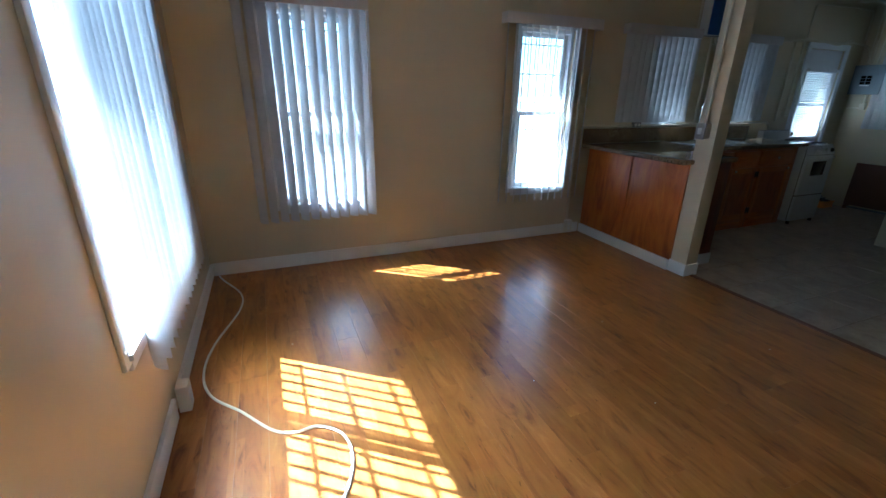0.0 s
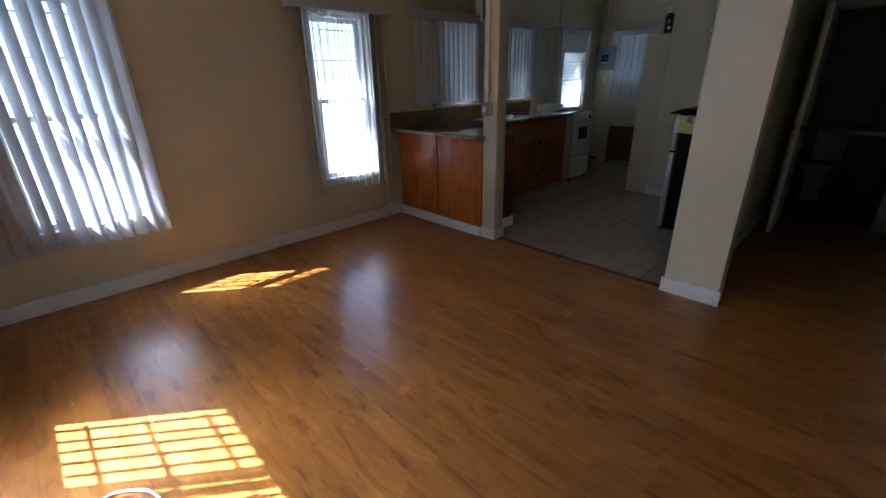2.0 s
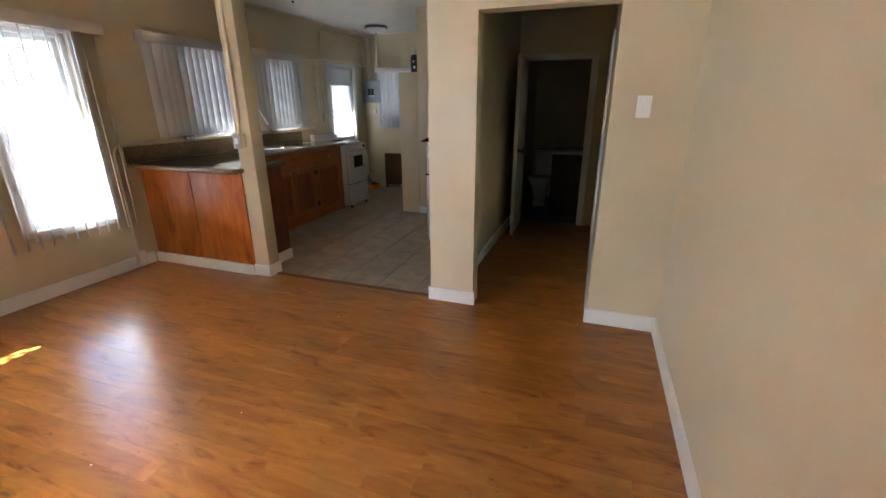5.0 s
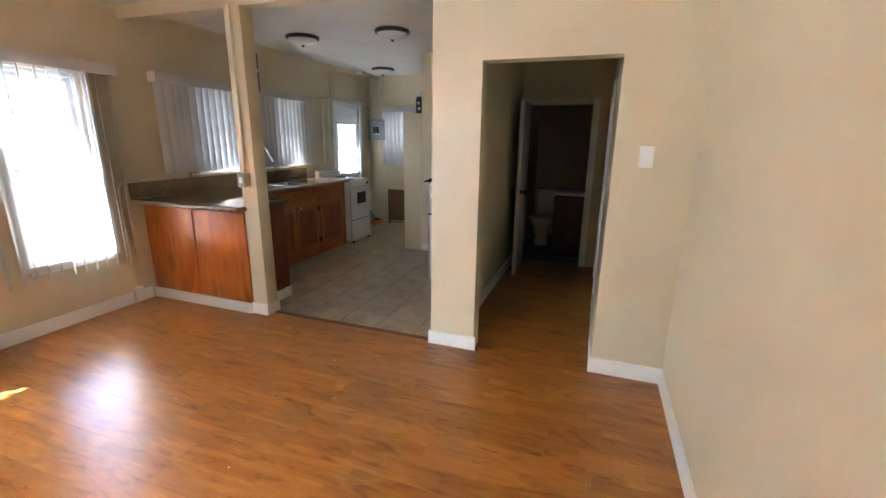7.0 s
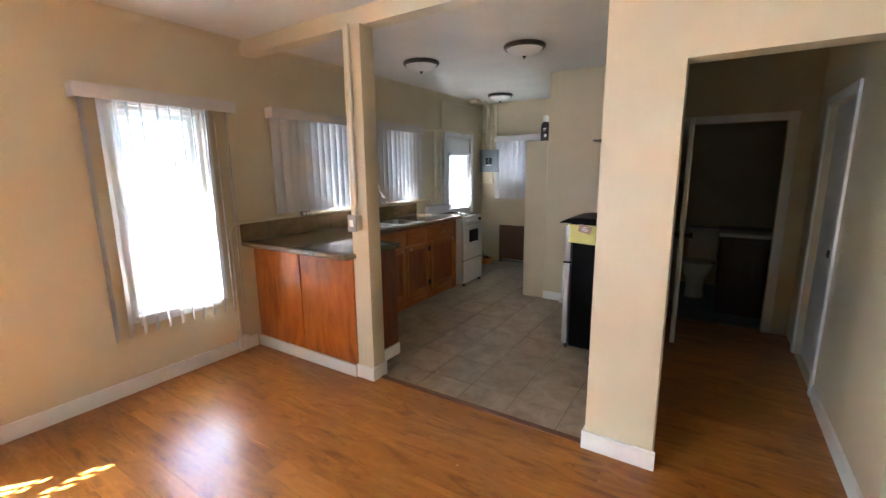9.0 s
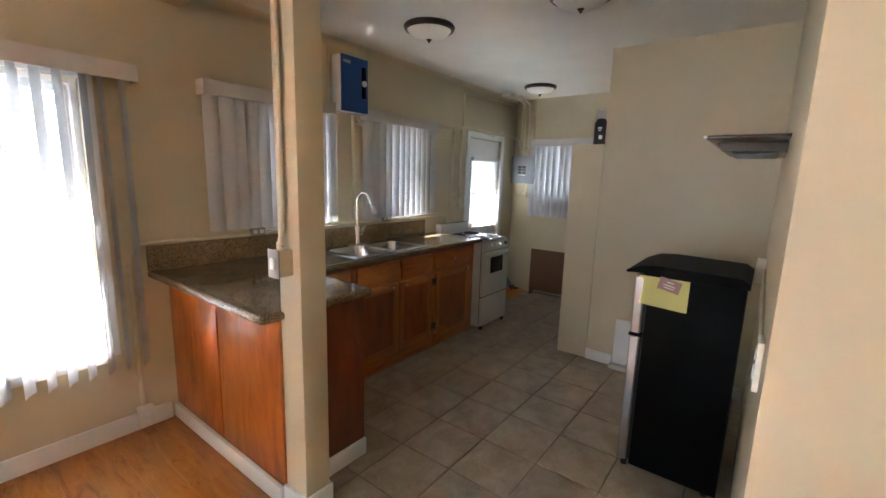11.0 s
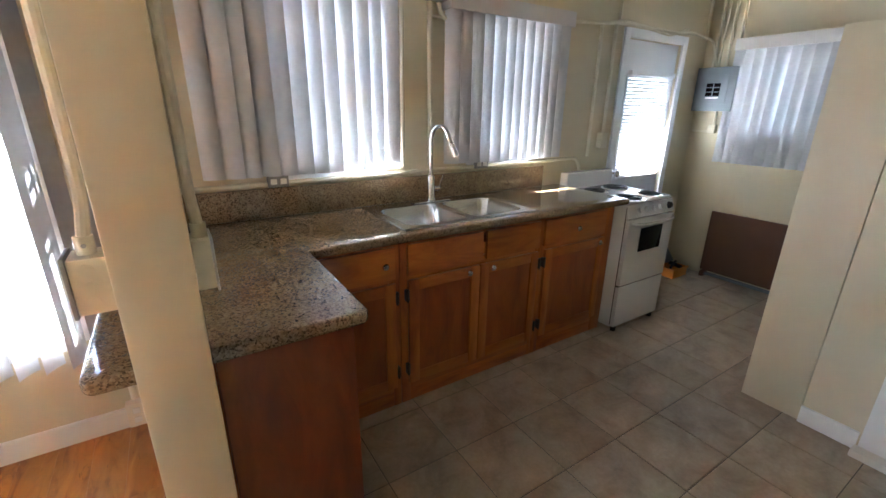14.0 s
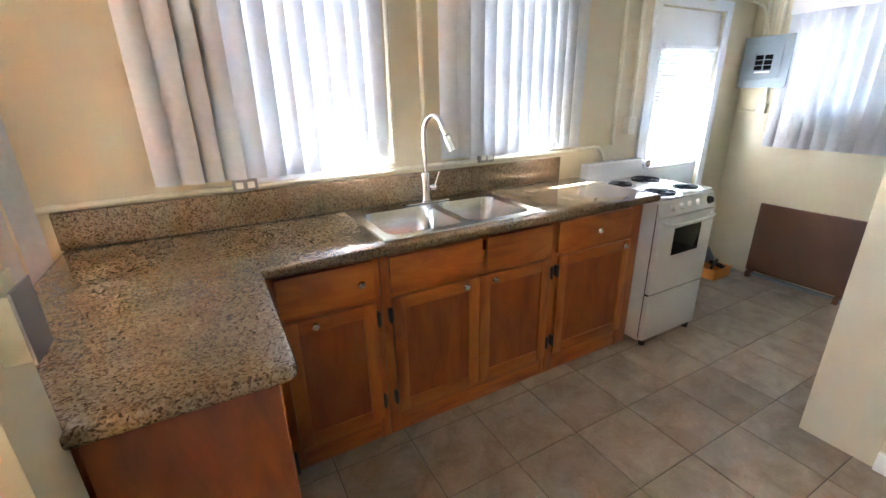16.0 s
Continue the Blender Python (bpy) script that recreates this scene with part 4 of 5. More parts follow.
            pts.append((bx_ + rr * math.cos(a), by_ + rr * math.sin(a), 0.901))
        part("coil", sweep(bm_new(), pts, 0.0055, 6), COIL, bn, "black electric coil")
    return t


stove()


# ---- kitchen back door with a small slatted blind
def kitchen_door():
    a, b, _, hi = KD
    t = thing("door_1", ((a + b) / 2, NORTH, 0), "white painted back door with a glazed upper half", "door", kind="structure")
    cas = bm_new()
    box(cas, a - 0.065, a, NORTH - 0.018, NORTH, 0, hi + 0.065, 0.004)
    box(cas, b, b + 0.065, NORTH - 0.018, NORTH, 0, hi + 0.065, 0.004)
    box(cas, a, b, NORTH - 0.018, NORTH, hi, hi + 0.065, 0.004)
    part("casing", cas, FRAME, t)
    y0, y1 = NORTH + 0.02, NORTH + 0.06
    w0, w1, z0, z1 = 6.50, 7.03, 0.92, 1.68
    lf = part("leaf", wall_mesh("x", a + 0.003, b - 0.003, y0, y1, 0.01, hi - 0.003, [(w0, w1, z0, z1)]), FRAME, t, soft=False)
    mo = bm_new()
    for p, q, u, v in ((w0 - 0.02, w0 + 0.01, z0 - 0.02, z1 + 0.02), (w1 - 0.01, w1 + 0.02, z0 - 0.02, z1 + 0.02), (w0 + 0.01, w1 - 0.01, z0 - 0.02, z0 + 0.01), (w0 + 0.01, w1 - 0.01, z1 - 0.01, z1 + 0.02), (w0 + 0.01, w1 - 0.01, 1.29, 1.31)):
        box(mo, p, q, y0 - 0.012, y0 - 0.0005, u, v, 0.003)
    part("moulding", mo, FRAME, lf)
    gl = part("pane", boxed(w0, w1, y0 + 0.018, y0 + 0.022, z0, z1), GLASS, lf, "clear glass pane", soft=False)
    gl.visible_shadow = False
    part("panel", boxed(6.52, 7.01, y0 - 0.006, y0 - 0.0005, 0.2, 0.78, bevel=0.004), FRAME, lf)
    kn = lathe(bm_new(), [(0.0, 0.0), (0.026, 0.0), (0.026, 0.006), (0.012, 0.012), (0.012, 0.035), (0.027, 0.045), (0.027, 0.06), (0.0, 0.066)], (0, 0, 0), 20)
    bmesh.ops.transform(kn, matrix=pose(6.46, y0 - 0.0005, 0.95, 90), verts=kn.verts[:])
    part("door_knob", kn, CHROME, lf)
    bl = thing("mini_blind", ((w0 + w1) / 2, y0, z0), "white horizontal mini blind hung on the door glass", "blind")
    part("head_rail", boxed(w0 - 0.02, w1 + 0.02, y0 - 0.05, y0 - 0.014, z1 + 0.0, z1 + 0.035, bevel=0.003), FRAME, bl)
    n = 30
    me = None
    for k in range(n):
        z = z0 + 0.01 + (z1 - z0 - 0.02) * k / (n - 1)
        if me is None:
            s = bm_new()
            rows = []
            for i in range(5):
                u = i / 4 - 0.5
                rows.append([s.verts.new((x * 1.12, u * 0.024 * math.cos(radians(62)), -u * 0.024 * math.sin(radians(62)) + 0.002 * (1 - 4 * u * u))) for x in (-(w1 - w0) / 2, (w1 - w0) / 2)])
            for p, q in zip(rows, rows[1:]):
                s.faces.new((p[0], p[1], q[1], q[0]))
            me = mesh_of("slat", s, FRAME, True)
        ob = new("slat", me)
        ob.parent = bl
        ob.location = Vector(((w0 + w1) / 2, y0 - 0.03, z)) - bl.location
    part("bottom_rail", boxed(w0 - 0.01, w1 + 0.01, y0 - 0.042, y0 - 0.018, z0 - 0.02, z0 - 0.005, bevel=0.003), FRAME, bl)


kitchen_door()


# ---- wall fixtures in the kitchen
def heater():
    t = thing("water_heater", (4.665, NORTH, 1.955), "blue and white tankless water heater on the wall", "water heater")
    part("case", boxed(4.535, 4.805, NORTH - 0.10, NORTH - 0.001, 1.955, 2.365, bevel=0.006), ENAMEL, t)
    f = part("front_cover", boxed(4.539, 4.801, NORTH - 0.113, NORTH - 0.1005, 1.959, 2.361, bevel=0.004), BLUE, t, "blue front cover")
    part("display_strip", boxed(4.735, 4.775, NORTH - 0.118, NORTH - 0.1125, 2.07, 2.30, bevel=0.002), BLACK, f, "black control strip")
    kb = lathe(bm_new(), [(0.0, 0.0), (0.022, 0.0), (0.02, 0.014), (0.0, 0.015)], (0, 0, 0), 20)
    bmesh.ops.transform(kb, matrix=pose(4.756, NORTH - 0.118, 2.18, 90), verts=kb.verts[:])
    part("dial", kb, WHITEPL, f, "white round dial")
    part("badge", boxed(4.555, 4.625, NORTH - 0.1145, NORTH - 0.1128, 2.305, 2.325), SILVER, f, "small pale badge")


heater()


def pipe(points, r, label="cream painted conduit running along the wall", radius=0.05):
    return solid("conduit", sweep(bm_new(), bent(points, radius), r, 10), PIPE, label, "conduit", group="conduits")


YN = NORTH - 0.014
pipe([(3.152, YN, 0.14), (3.152, YN, 1.075), (5.98, YN, 1.095), (6.03, YN, 1.02), (6.03, YN, 0.95)], 0.012, radius=0.09)
pipe([(4.565, YN, 1.954), (4.565, YN, 1.90), (4.56, YN, 1.12)], 0.011, "cream painted water pipe rising to the heater")
pipe([(4.73, YN, 1.954), (4.735, YN, 1.12)], 0.013, "cream painted water pipe rising to the heater")
pipe([(4.50, YN, CEIL - 0.05), (4.50, YN, 2.0), (4.50, YN, 1.955)], 0.010)
pipe([(4.78, YN, 1.954), (4.80, YN, 1.90), (4.86, YN - 0.02, 1.86)], 0.013, "cream painted hose below the heater")
pipe([(4.735, YN, 1.89), (4.835, YN, 1.885)], 0.008)
pipe([(5.76, YN, 1.965), (6.40, YN, 2.015), (7.05, YN, 2.01), (7.2, YN, 2.03), (EAST - 0.03, YN - 0.05, 1.99), (EAST - 0.03, 3.42, 1.78)], 0.011)
pipe([(6.10, YN, 1.99), (6.35, YN, 2.03), (6.9, YN, 1.98), (7.15, YN, 2.05)], 0.009)
pipe([(6.28, YN, 2.03), (6.285, YN, 2.38), (7.0, YN, 2.40), (EAST - 0.06, YN, 2.39), (EAST - 0.06, YN, 2.05)], 0.010)
pipe([(6.10, YN, 1.98), (6.10, YN, 1.10)], 0.012)
pipe([(6.25, YN, 2.02), (6.25, YN, 1.25), (6.25, YN, 1.16)], 0.012)
solid("junction_box", boxed(6.20, 6.27, NORTH - 0.045, NORTH - 0.001, 1.16, 1.27, bevel=0.004), PIPE, "cream painted surface junction box by the back door", "junction box")
XE = EAST - 0.014
pipe([(XE, 3.46, 1.77), (XE, 3.46, 2.2), (XE, 3.46, CEIL - 0.03)], 0.013)
pipe([(XE, 3.36, 1.77), (XE, 3.36, 2.42), (EAST - 0.3, 3.36, CEIL - 0.012)], 0.011)
pipe([(XE, 3.29, 1.77), (XE, 3.29, CEIL - 0.02)], 0.011)
solid("ceiling_junction_box", boxed(6.95, 7.07, 3.36, 3.48, CEIL - 0.045, CEIL - 0.001, bevel=0.006), PIPE, "painted round-edged ceiling junction box", "junction box")
pipe([(7.01, 3.42, CEIL - 0.03), (7.2, 3.42, CEIL - 0.02), (EAST - 0.05, 3.42, CEIL - 0.06), (XE, 3.42, 2.3), (XE, 3.42, 1.77)], 0.010)


def breaker():
    t = thing("electric_panel", (EAST, 3.37, 1.44), "grey metal breaker panel on the wall", "electric panel")
    part("box", boxed(EAST - 0.085, EAST - 0.001, 3.225, 3.525, 1.44, 1.765, bevel=0.004), GREY, t)
    c = part("cover", boxed(EAST - 0.096, EAST - 0.0855, 3.215, 3.535, 1.43, 1.775, bevel=0.004), GREY, t)
    d = part("inner_plate", boxed(EAST - 0.101, EAST - 0.0962, 3.27, 3.48, 1.49, 1.715, bevel=0.003), GREY, c)
    for k in range(2):
        for j in range(3):
            part("breaker", boxed(EAST - 0.107, EAST - 0.1012, 3.325 + k * 0.06, 3.375 + k * 0.06, 1.55 + j * 0.035, 1.58 + j * 0.035, bevel=0.002), BLACK, d, "black breaker switch")
    part("label", boxed(EAST - 0.1035, EAST - 0.1012, 3.33, 3.43, 1.53, 1.542), WHITEPL, d, "pale paper strip")
    part("conduit_box", boxed(EAST - 0.045, EAST - 0.001, 3.33, 3.39, 1.25, 1.32, bevel=0.005), PIPE, t)
    part("conduit", rod(bm_new(), (XE, 3.36, 1.32), (XE, 3.36, 1.44), 0.012, 10), PIPE, t)
    part("conduit_arm", rod(bm_new(), (XE, 3.36, 1.265), (XE, 3.53, 1.265), 0.010, 10), PIPE, t)


breaker()


def heat_panel():
    t = thing("wall_heater_cover", (7.45, 2.9, 0), "brown board standing on short feet against the wall", "heater cover")
    part("panel", boxed(7.44, 7.465, 2.55, 3.205, 0.05, 0.595, bevel=0.004), BROWN, t)
    for y in (2.6, 3.17):
        part("foot", boxed(7.40, 7.485, y - 0.015, y + 0.015, 0.0, 0.05, bevel=0.003), BROWN, t)
    part("base_rail", boxed(7.43, 7.475, 2.56, 3.20, 0.012, 0.03, bevel=0.003), GREY, t)


heat_panel()
bx_t = thing("toolbox", (7.2, 3.34, 0), "open orange plastic toolbox with a grey lid on the kitchen floor", "toolbox")
tray = boxed(7.09, 7.31, 3.25, 3.41, 0.0, 0.012, bevel=0.003)
for p, q, u, v in ((7.09, 7.31, 3.25, 3.258), (7.09, 7.31, 3.402, 3.41), (7.09, 7.098, 3.258, 3.402), (7.302, 7.31, 3.258, 3.402)):
    box(tray, p, q, u, v, 0.0, 0.085, 0.003)
box(tray, 7.083, 7.317, 3.243, 3.252, 0.072, 0.09, 0.003)
part("tray", tray, ORANGE, bx_t, "orange plastic tray")
lid = boxed(7.085, 7.315, 3.40, 3.57, 0.088, 0.118, bevel=0.01)
box(lid, 7.13, 7.20, 3.43, 3.54, 0.118, 0.124, 0.003)
bmesh.ops.rotate(lid, verts=lid.verts[:], cent=(7.2, 3.41, 0.088), matrix=Matrix.Rotation(radians(52), 3, "X"))
part("lid", lid, GREY, bx_t, "grey plastic lid leaning open")
tool = rod(bm_new(), (7.12, 3.30, 0.09), (7.30, 3.36, 0.10), 0.012, 10)
rod(tool, (7.24, 3.27, 0.08), (7.26, 3.39, 0.085), 0.018, 10)
part("tool", tool, RUBBER, bx_t, "dark hand tool lying inside")
solid("wall_panel", boxed(TALL - 0.022, TALL - 0.002, 1.475, 1.678, 0.0, 0.402, bevel=0.003), TRIM, "white board standing against the kitchen wall", "board")
solid("plinth_block", boxed(TALL - 0.085, TALL - 0.0225, 1.47, 1.69, 0.001, 0.035, bevel=0.006), PLASTIC, "low cream block at the wall foot", "block")


def bottle(x, y, z, body, cap, h, r, label):
    t = thing("bottle", (x, y, z), label, "bottle", "bottles on the partition")
    part("body", lathe(bm_new(), [(0, 0), (r * 0.95, 0), (r, 0.01), (r, h * 0.62), (r * 0.8, h * 0.72), (r * 0.55, h * 0.76), (0, h * 0.76)], (x, y, z), 20), body, t)
    part("cap", lathe(bm_new(), [(0, h * 0.76), (r * 0.62, h * 0.76), (r * 0.6, h), (r * 0.5, h * 1.01), (0, h * 1.01)], (x, y, z), 20), cap, t, "screw cap")
    for a0, a1, z0, z1 in ((185, 215, 0.16, 0.27), (172, 205, 0.46, 0.50), (176, 200, 0.40, 0.43)):
        lb = bm_new()
        cols = [[lb.verts.new((x + (r + e) * math.cos(radians(a0 + (a1 - a0) * k / 5)), y + (r + e) * math.sin(radians(a0 + (a1 - a0) * k / 5)), z + h * v)) for v in (z0, z1) for e in (0.0002, 0.0012)] for k in range(6)]
        for p, q in zip(cols, cols[1:]):
            for i, j in ((1, 3), (3, 2), (2, 0), (0, 1)):
                lb.faces.new((p[i], q[i], q[j], p[j]))
        part("label", lb, WHITEPL, t, "pale printed patch")


bottle(5.95, 1.968, 1.778, paint("dark_bottle_plastic", (0.012, 0.013, 0.018), 0.3, relief=0.02), WHITEPL, 0.27, 0.048, "black bottle with a white cap")
bottle(6.0, 1.905, 1.778, paint("red_plastic", (0.45, 0.02, 0.02), 0.3), BLUE, 0.20, 0.035, "small red and blue bottle")


# ---- fridge
def fridge():
    x0, x1, y0, y1 = 4.60, 5.06, 0.85, 1.30
    t = thing("refrigerator", ((x0 + x1) / 2, (y0 + y1) / 2, 0), "small black two-door refrigerator with silver doors", "refrigerator")
    part("cabinet", boxed(x0, x1, y0, y1 - 0.06, 0.03, 1.045, bevel=0.006), BLACK, t)
    cap = bm_new()
    prof = [(y0 - 0.012, 1.046), (y0 - 0.012, 1.068), (y0 + 0.02, 1.092), (y1 - 0.10, 1.100), (y1 - 0.02, 1.092), (y1 + 0.045, 1.062), (y1 + 0.045, 1.052), (y1 - 0.03, 1.056), (y1 - 0.06, 1.046)]
    lo = [cap.verts.new((x0 - 0.006, y, z)) for y, z in prof]
    hi_ = [cap.verts.new((x1 + 0.006, y, z)) for y, z in prof]
    cap.faces.new(lo)
    cap.faces.new(hi_[::-1])
    for k in range(len(prof)):
        cap.faces.new((lo[k], lo[(k + 1) % len(prof)], hi_[(k + 1) % len(prof)], hi_[k]))
    bmesh.ops.recalc_face_normals(cap, faces=cap.faces[:])
    part("top_cover", cap, BLACK, t)
    for nm, z0, z1 in (("freezer_door", 0.745, 1.035), ("fridge_door", 0.045, 0.728)):
        d = part(nm, boxed(x0 - 0.002, x1 + 0.002, y1 - 0.045, y1, z0, z1, bevel=0.010, seg=3), SILVER, t, "silver painted door")
        part("gasket", boxed(x0 + 0.006, x1 - 0.006, y1 - 0.059, y1 - 0.0455, z0 + 0.01, z1 - 0.01), RUBBER, d)
    part("middle_hinge", boxed(x0 - 0.004, x0 + 0.06, y1 - 0.055, y1 + 0.006, 0.729, 0.743, bevel=0.003), BLACK, t)
    part("top_hinge", boxed(x0 + 0.002, x0 + 0.05, y1 - 0.05, y1 - 0.005, 1.0355, 1.0455, bevel=0.002), BLACK, t)
    for fx in (x0 + 0.04, x1 - 0.04):
        for fy in (y0 + 0.05, y1 - 0.03):
            part("foot", rod(bm_new(), (fx, fy, 0.0), (fx, fy, 0.044), 0.016, 12), RUBBER, t)
    nt = bm_new()
    for i in range(9):
        for j, z in enumerate((0.905, 0.975, 1.045)):
            u = i / 8
            nt.verts.new((x0 - 0.0015 - 0.003 * math.sin(u * 6) ** 2 * (2 - j) * 0.5, 1.285 - 0.22 * u, z - 0.012 * u + (0.012 * u if j == 2 else 0)))
    nt.verts.ensure_lookup_table()
    for i in range(8):
        for j in range(2):
            k = i * 3 + j
            nt.faces.new((nt.verts[k], nt.verts[k + 3], nt.verts[k + 4], nt.verts[k + 1]))
    note = solid("paper_note", nt, YELLOW, "yellow paper note stuck on the refrigerator side", "note")
    card = boxed(x0 - 0.0095, x0 - 0.007, 1.10, 1.195, 0.985, 1.045, bevel=0.0008)
    bmesh.ops.rotate(card, verts=card.verts[:], cent=(x0, 1.147, 1.015), matrix=Matrix.Rotation(radians(12), 3, "X"))
    mg = solid("fridge_magnet", card, paint("magnet_print", (0.42, 0.25, 0.22), 0.3, grain=200, stain=0.12), "flat printed picture magnet holding the note", "magnet")
    for dz, w in ((0.012, 0.030), (-0.004, 0.052), (-0.016, 0.044)):
        bar = boxed(x0 - 0.0105, x0 - 0.0096, 1.147 - w / 2, 1.147 + w / 2, 1.015 + dz, 1.019 + dz)
        bmesh.ops.rotate(bar, verts=bar.verts[:], cent=(x0, 1.147, 1.015), matrix=Matrix.Rotation(radians(12), 3, "X"))
        part("print_line", bar, WHITEPL, mg, "pale printed line")
    return t


fridge()


def hood():
    t = thing("range_hood", (4.6, 0.9, 1.61), "slim dark steel range hood on the kitchen wall", "range hood")
    part("visor", boxed(4.205, 4.87, KIT_S + 0.001, 1.03, 1.655, 1.666, bevel=0.003), HOODM, t)
    part("front_rail", rod(bm_new(), (4.205, 1.036, 1.660), (4.87, 1.036, 1.660), 0.0055, 10), STEEL, t)
    b = bm_new()
    prof = [(KIT_S + 0.001, 1.618), (1.0, 1.626), (1.02, 1.654), (KIT_S + 0.001, 1.654)]
    lo = [b.verts.new((4.43, y, z)) for y, z in prof]
    h2 = [b.verts.new((4.85, y, z)) for y, z in prof]
    b.faces.new(lo)
    b.faces.new(h2[::-1])
    for k in range(4):
        b.faces.new((lo[k], lo[(k + 1) % 4], h2[(k + 1) % 4], h2[k]))
    bmesh.ops.recalc_face_normals(b, faces=b.faces[:])
    part("body", b, HOODM, t)
    part("filter", boxed(4.47, 4.82, KIT_S + 0.03, 0.97, 1.613, 1.6175), GREY, t)


hood()


def outlet(x, y, z, nrm, size=(0.07, 0.115), depth=0.03, label="cream surface electric outlet box", plate=PLASTIC, name="outlet"):
    """box on a wall; nrm: (dx, dy) of the wall's outward side"""
    w, h = size
    dx, dy = nrm
    t = thing(name, (x, y, z), label, name.replace("_", " "), "outlets and switches")

    def face_box(u0, u1, d0, d1, z0, z1, bevel):
        bm = bm_new()
        if dx:
            c0, c1 = sorted((x + dx * d0, x + dx * d1))
            return box(bm, c0, c1, y + u0, y + u1, z0, z1, bevel)
        c0, c1 = sorted((y + dy * d0, y + dy * d1))
        return box(bm, x + u0, x + u1, c0, c1, z0, z1, bevel)
    p = part("plate", face_box(-w / 2, w / 2, 0.001, depth, z - h / 2, z + h / 2, 0.004), plate, t)
    wide = w > h
    for k in (-1, 1):
        if "switch" in name:
            if k == -1:
                part("rocker", face_box(-0.016, 0.016, depth, depth + 0.006, z - 0.032, z + 0.032, 0.003), WHITEPL, p)
            continue
        if wide:
            part("socket", face_box(k * 0.022 - 0.014, k * 0.022 + 0.014, depth, depth + 0.003, z - 0.013, z + 0.013, 0.003), PLASTIC if plate is SILVER else WHITEPL, p)
        else:
            part("socket", face_box(-0.014, 0.014, depth, depth + 0.003, z + k * 0.024 - 0.014, z + k * 0.024 + 0.014, 0.003), WHITEPL, p)
    return t


outlet(3.155, NORTH - T, 0.085, (0, -1), (0.075, 0.12), 0.045)
outlet(WEST + T, 1.95, 0.075, (1, 0), (0.075, 0.13), 0.05)
outlet(3.885, NORTH - 0.005, 1.092, (0, -1), (0.095, 0.055), 0.036, "steel outlet plate above the backsplash", SILVER)
outlet(5.095, NORTH - 0.005, 1.105, (0, -1), (0.095, 0.055), 0.036, "steel outlet plate above the backsplash", SILVER)
outlet(DIV, -0.503, 1.383, (-1, 0), (0.075, 0.118), 0.008, "white rocker light switch on the wall", WHITEPL, "light_switch")
outlet(5.10, KIT_S, 1.06, (0, 1), (0.075, 0.12), 0.04)
outlet(3.60, KIT_S, 1.08, (0, 1), (0.075, 0.12), 0.014)
solid("conduit", sweep(bm_new(), [(3.638, KIT_S + 0.0065, 1.09), (5.062, KIT_S + 0.0065, 1.07)], 0.006, 10), PIPE, "cream painted conduit running along the wall", "conduit", group="conduits")

# boxes and conduit on the post
pb = thing("post_outlet", (3.36, 2.345, 1.085), "cream metal outlet box with a steel plate on the post", "outlet", "outlets and switches")
part("box", boxed(3.287, 3.3455, 2.30, 2.37, 1.085, 1.188, bevel=0.004), PIPE, pb)
part("plate", boxed(3.280, 3.2868, 2.298, 2.372, 1.08, 1.193, bevel=0.002), SILVER, pb, "dented steel plate")
part("rocker", boxed(3.273, 3.2798, 2.32, 2.35, 1.115, 1.16, bevel=0.003), WHITEPL, pb, "white switch")
for k in range(3):
    part("knockout", rod(bm_new(), (3.312, 2.2985, 1.107 + 0.03 * k), (3.312, 2.3005, 1.107 + 0.03 * k), 0.011, 16), PIPE, pb)
pipe([(3.314, 2.335, 1.213), (3.326, 2.335, 1.29), (3.326, 2.335, BEAM)], 0.0105, "cream painted conduit running up the post", radius=0.03)
part("connector", rod(bm_new(), (3.314, 2.335, 1.187), (3.314, 2.335, 1.22), 0.0145, 14), PIPE, pb)
part("screw", rod(bm_new(), (3.314, 2.319, 1.205), (3.314, 2.323, 1.205), 0.004, 8), SILVER, pb)
pb2 = thing("post_outlet", (3.49, 2.345, 1.083), "cream metal outlet box with a steel plate on the post", "outlet", "outlets and switches")
part("box", boxed(3.4705, 3.503, 2.31, 2.38, 1.088, 1.19, bevel=0.004), PIPE, pb2)
part("plate", boxed(3.5032, 3.508, 2.306, 2.384, 1.083, 1.195, bevel=0.002), SILVER, pb2, "dented steel plate")
part("connector", rod(bm_new(), (3.488, 2.345, 1.189), (3.488, 2.345, 1.217), 0.0145, 14), PIPE, pb2)
pipe([(3.488, 2.345, 1.213), (3.482, 2.345, 1.28), (3.482, 2.345, BEAM)], 0.0105, "cream painted conduit running up the post", radius=0.03)


# ---- ceiling lamps
def ceiling_lamp(at):
    t = thing("ceiling_lamp", at, "flush ceiling lamp with dark bronze ring and frosted bowl", "ceiling lamp", "ceiling lamps")
    x, y, z = at
    part("ring", lathe(bm_new(), [(0.0, -0.001), (0.165, -0.001), (0.172, -0.012), (0.165, -0.03), (0.15, -0.036), (0.145, -0.03), (0.0, -0.03)], at, 40), BRONZE, t, "dark bronze ring")
    part("shade", lathe(bm_new(), [(0.147, -0.025), (0.144, -0.036), (0.12, -0.060), (0.08, -0.077), (0.03, -0.086), (0.0, -0.087)], at, 40), FROST, t, "frosted glass bowl")
    part("finial", lathe(bm_new(), [(0.0, -0.085), (0.018, -0.087), (0.014, -0.095), (0.006, -0.099), (0.008, -0.105), (0.0, -0.111)], at, 16), BRONZE, t, "dark bronze finial")
    return t


FROST = paint("frosted_glass", (0.72, 0.70, 0.66), 0.3, relief=0.03)
lamp = ceiling_lamp((4.73, 2.77, CEIL))
copy_thing(lamp, pose(4.76, 1.75, CEIL))
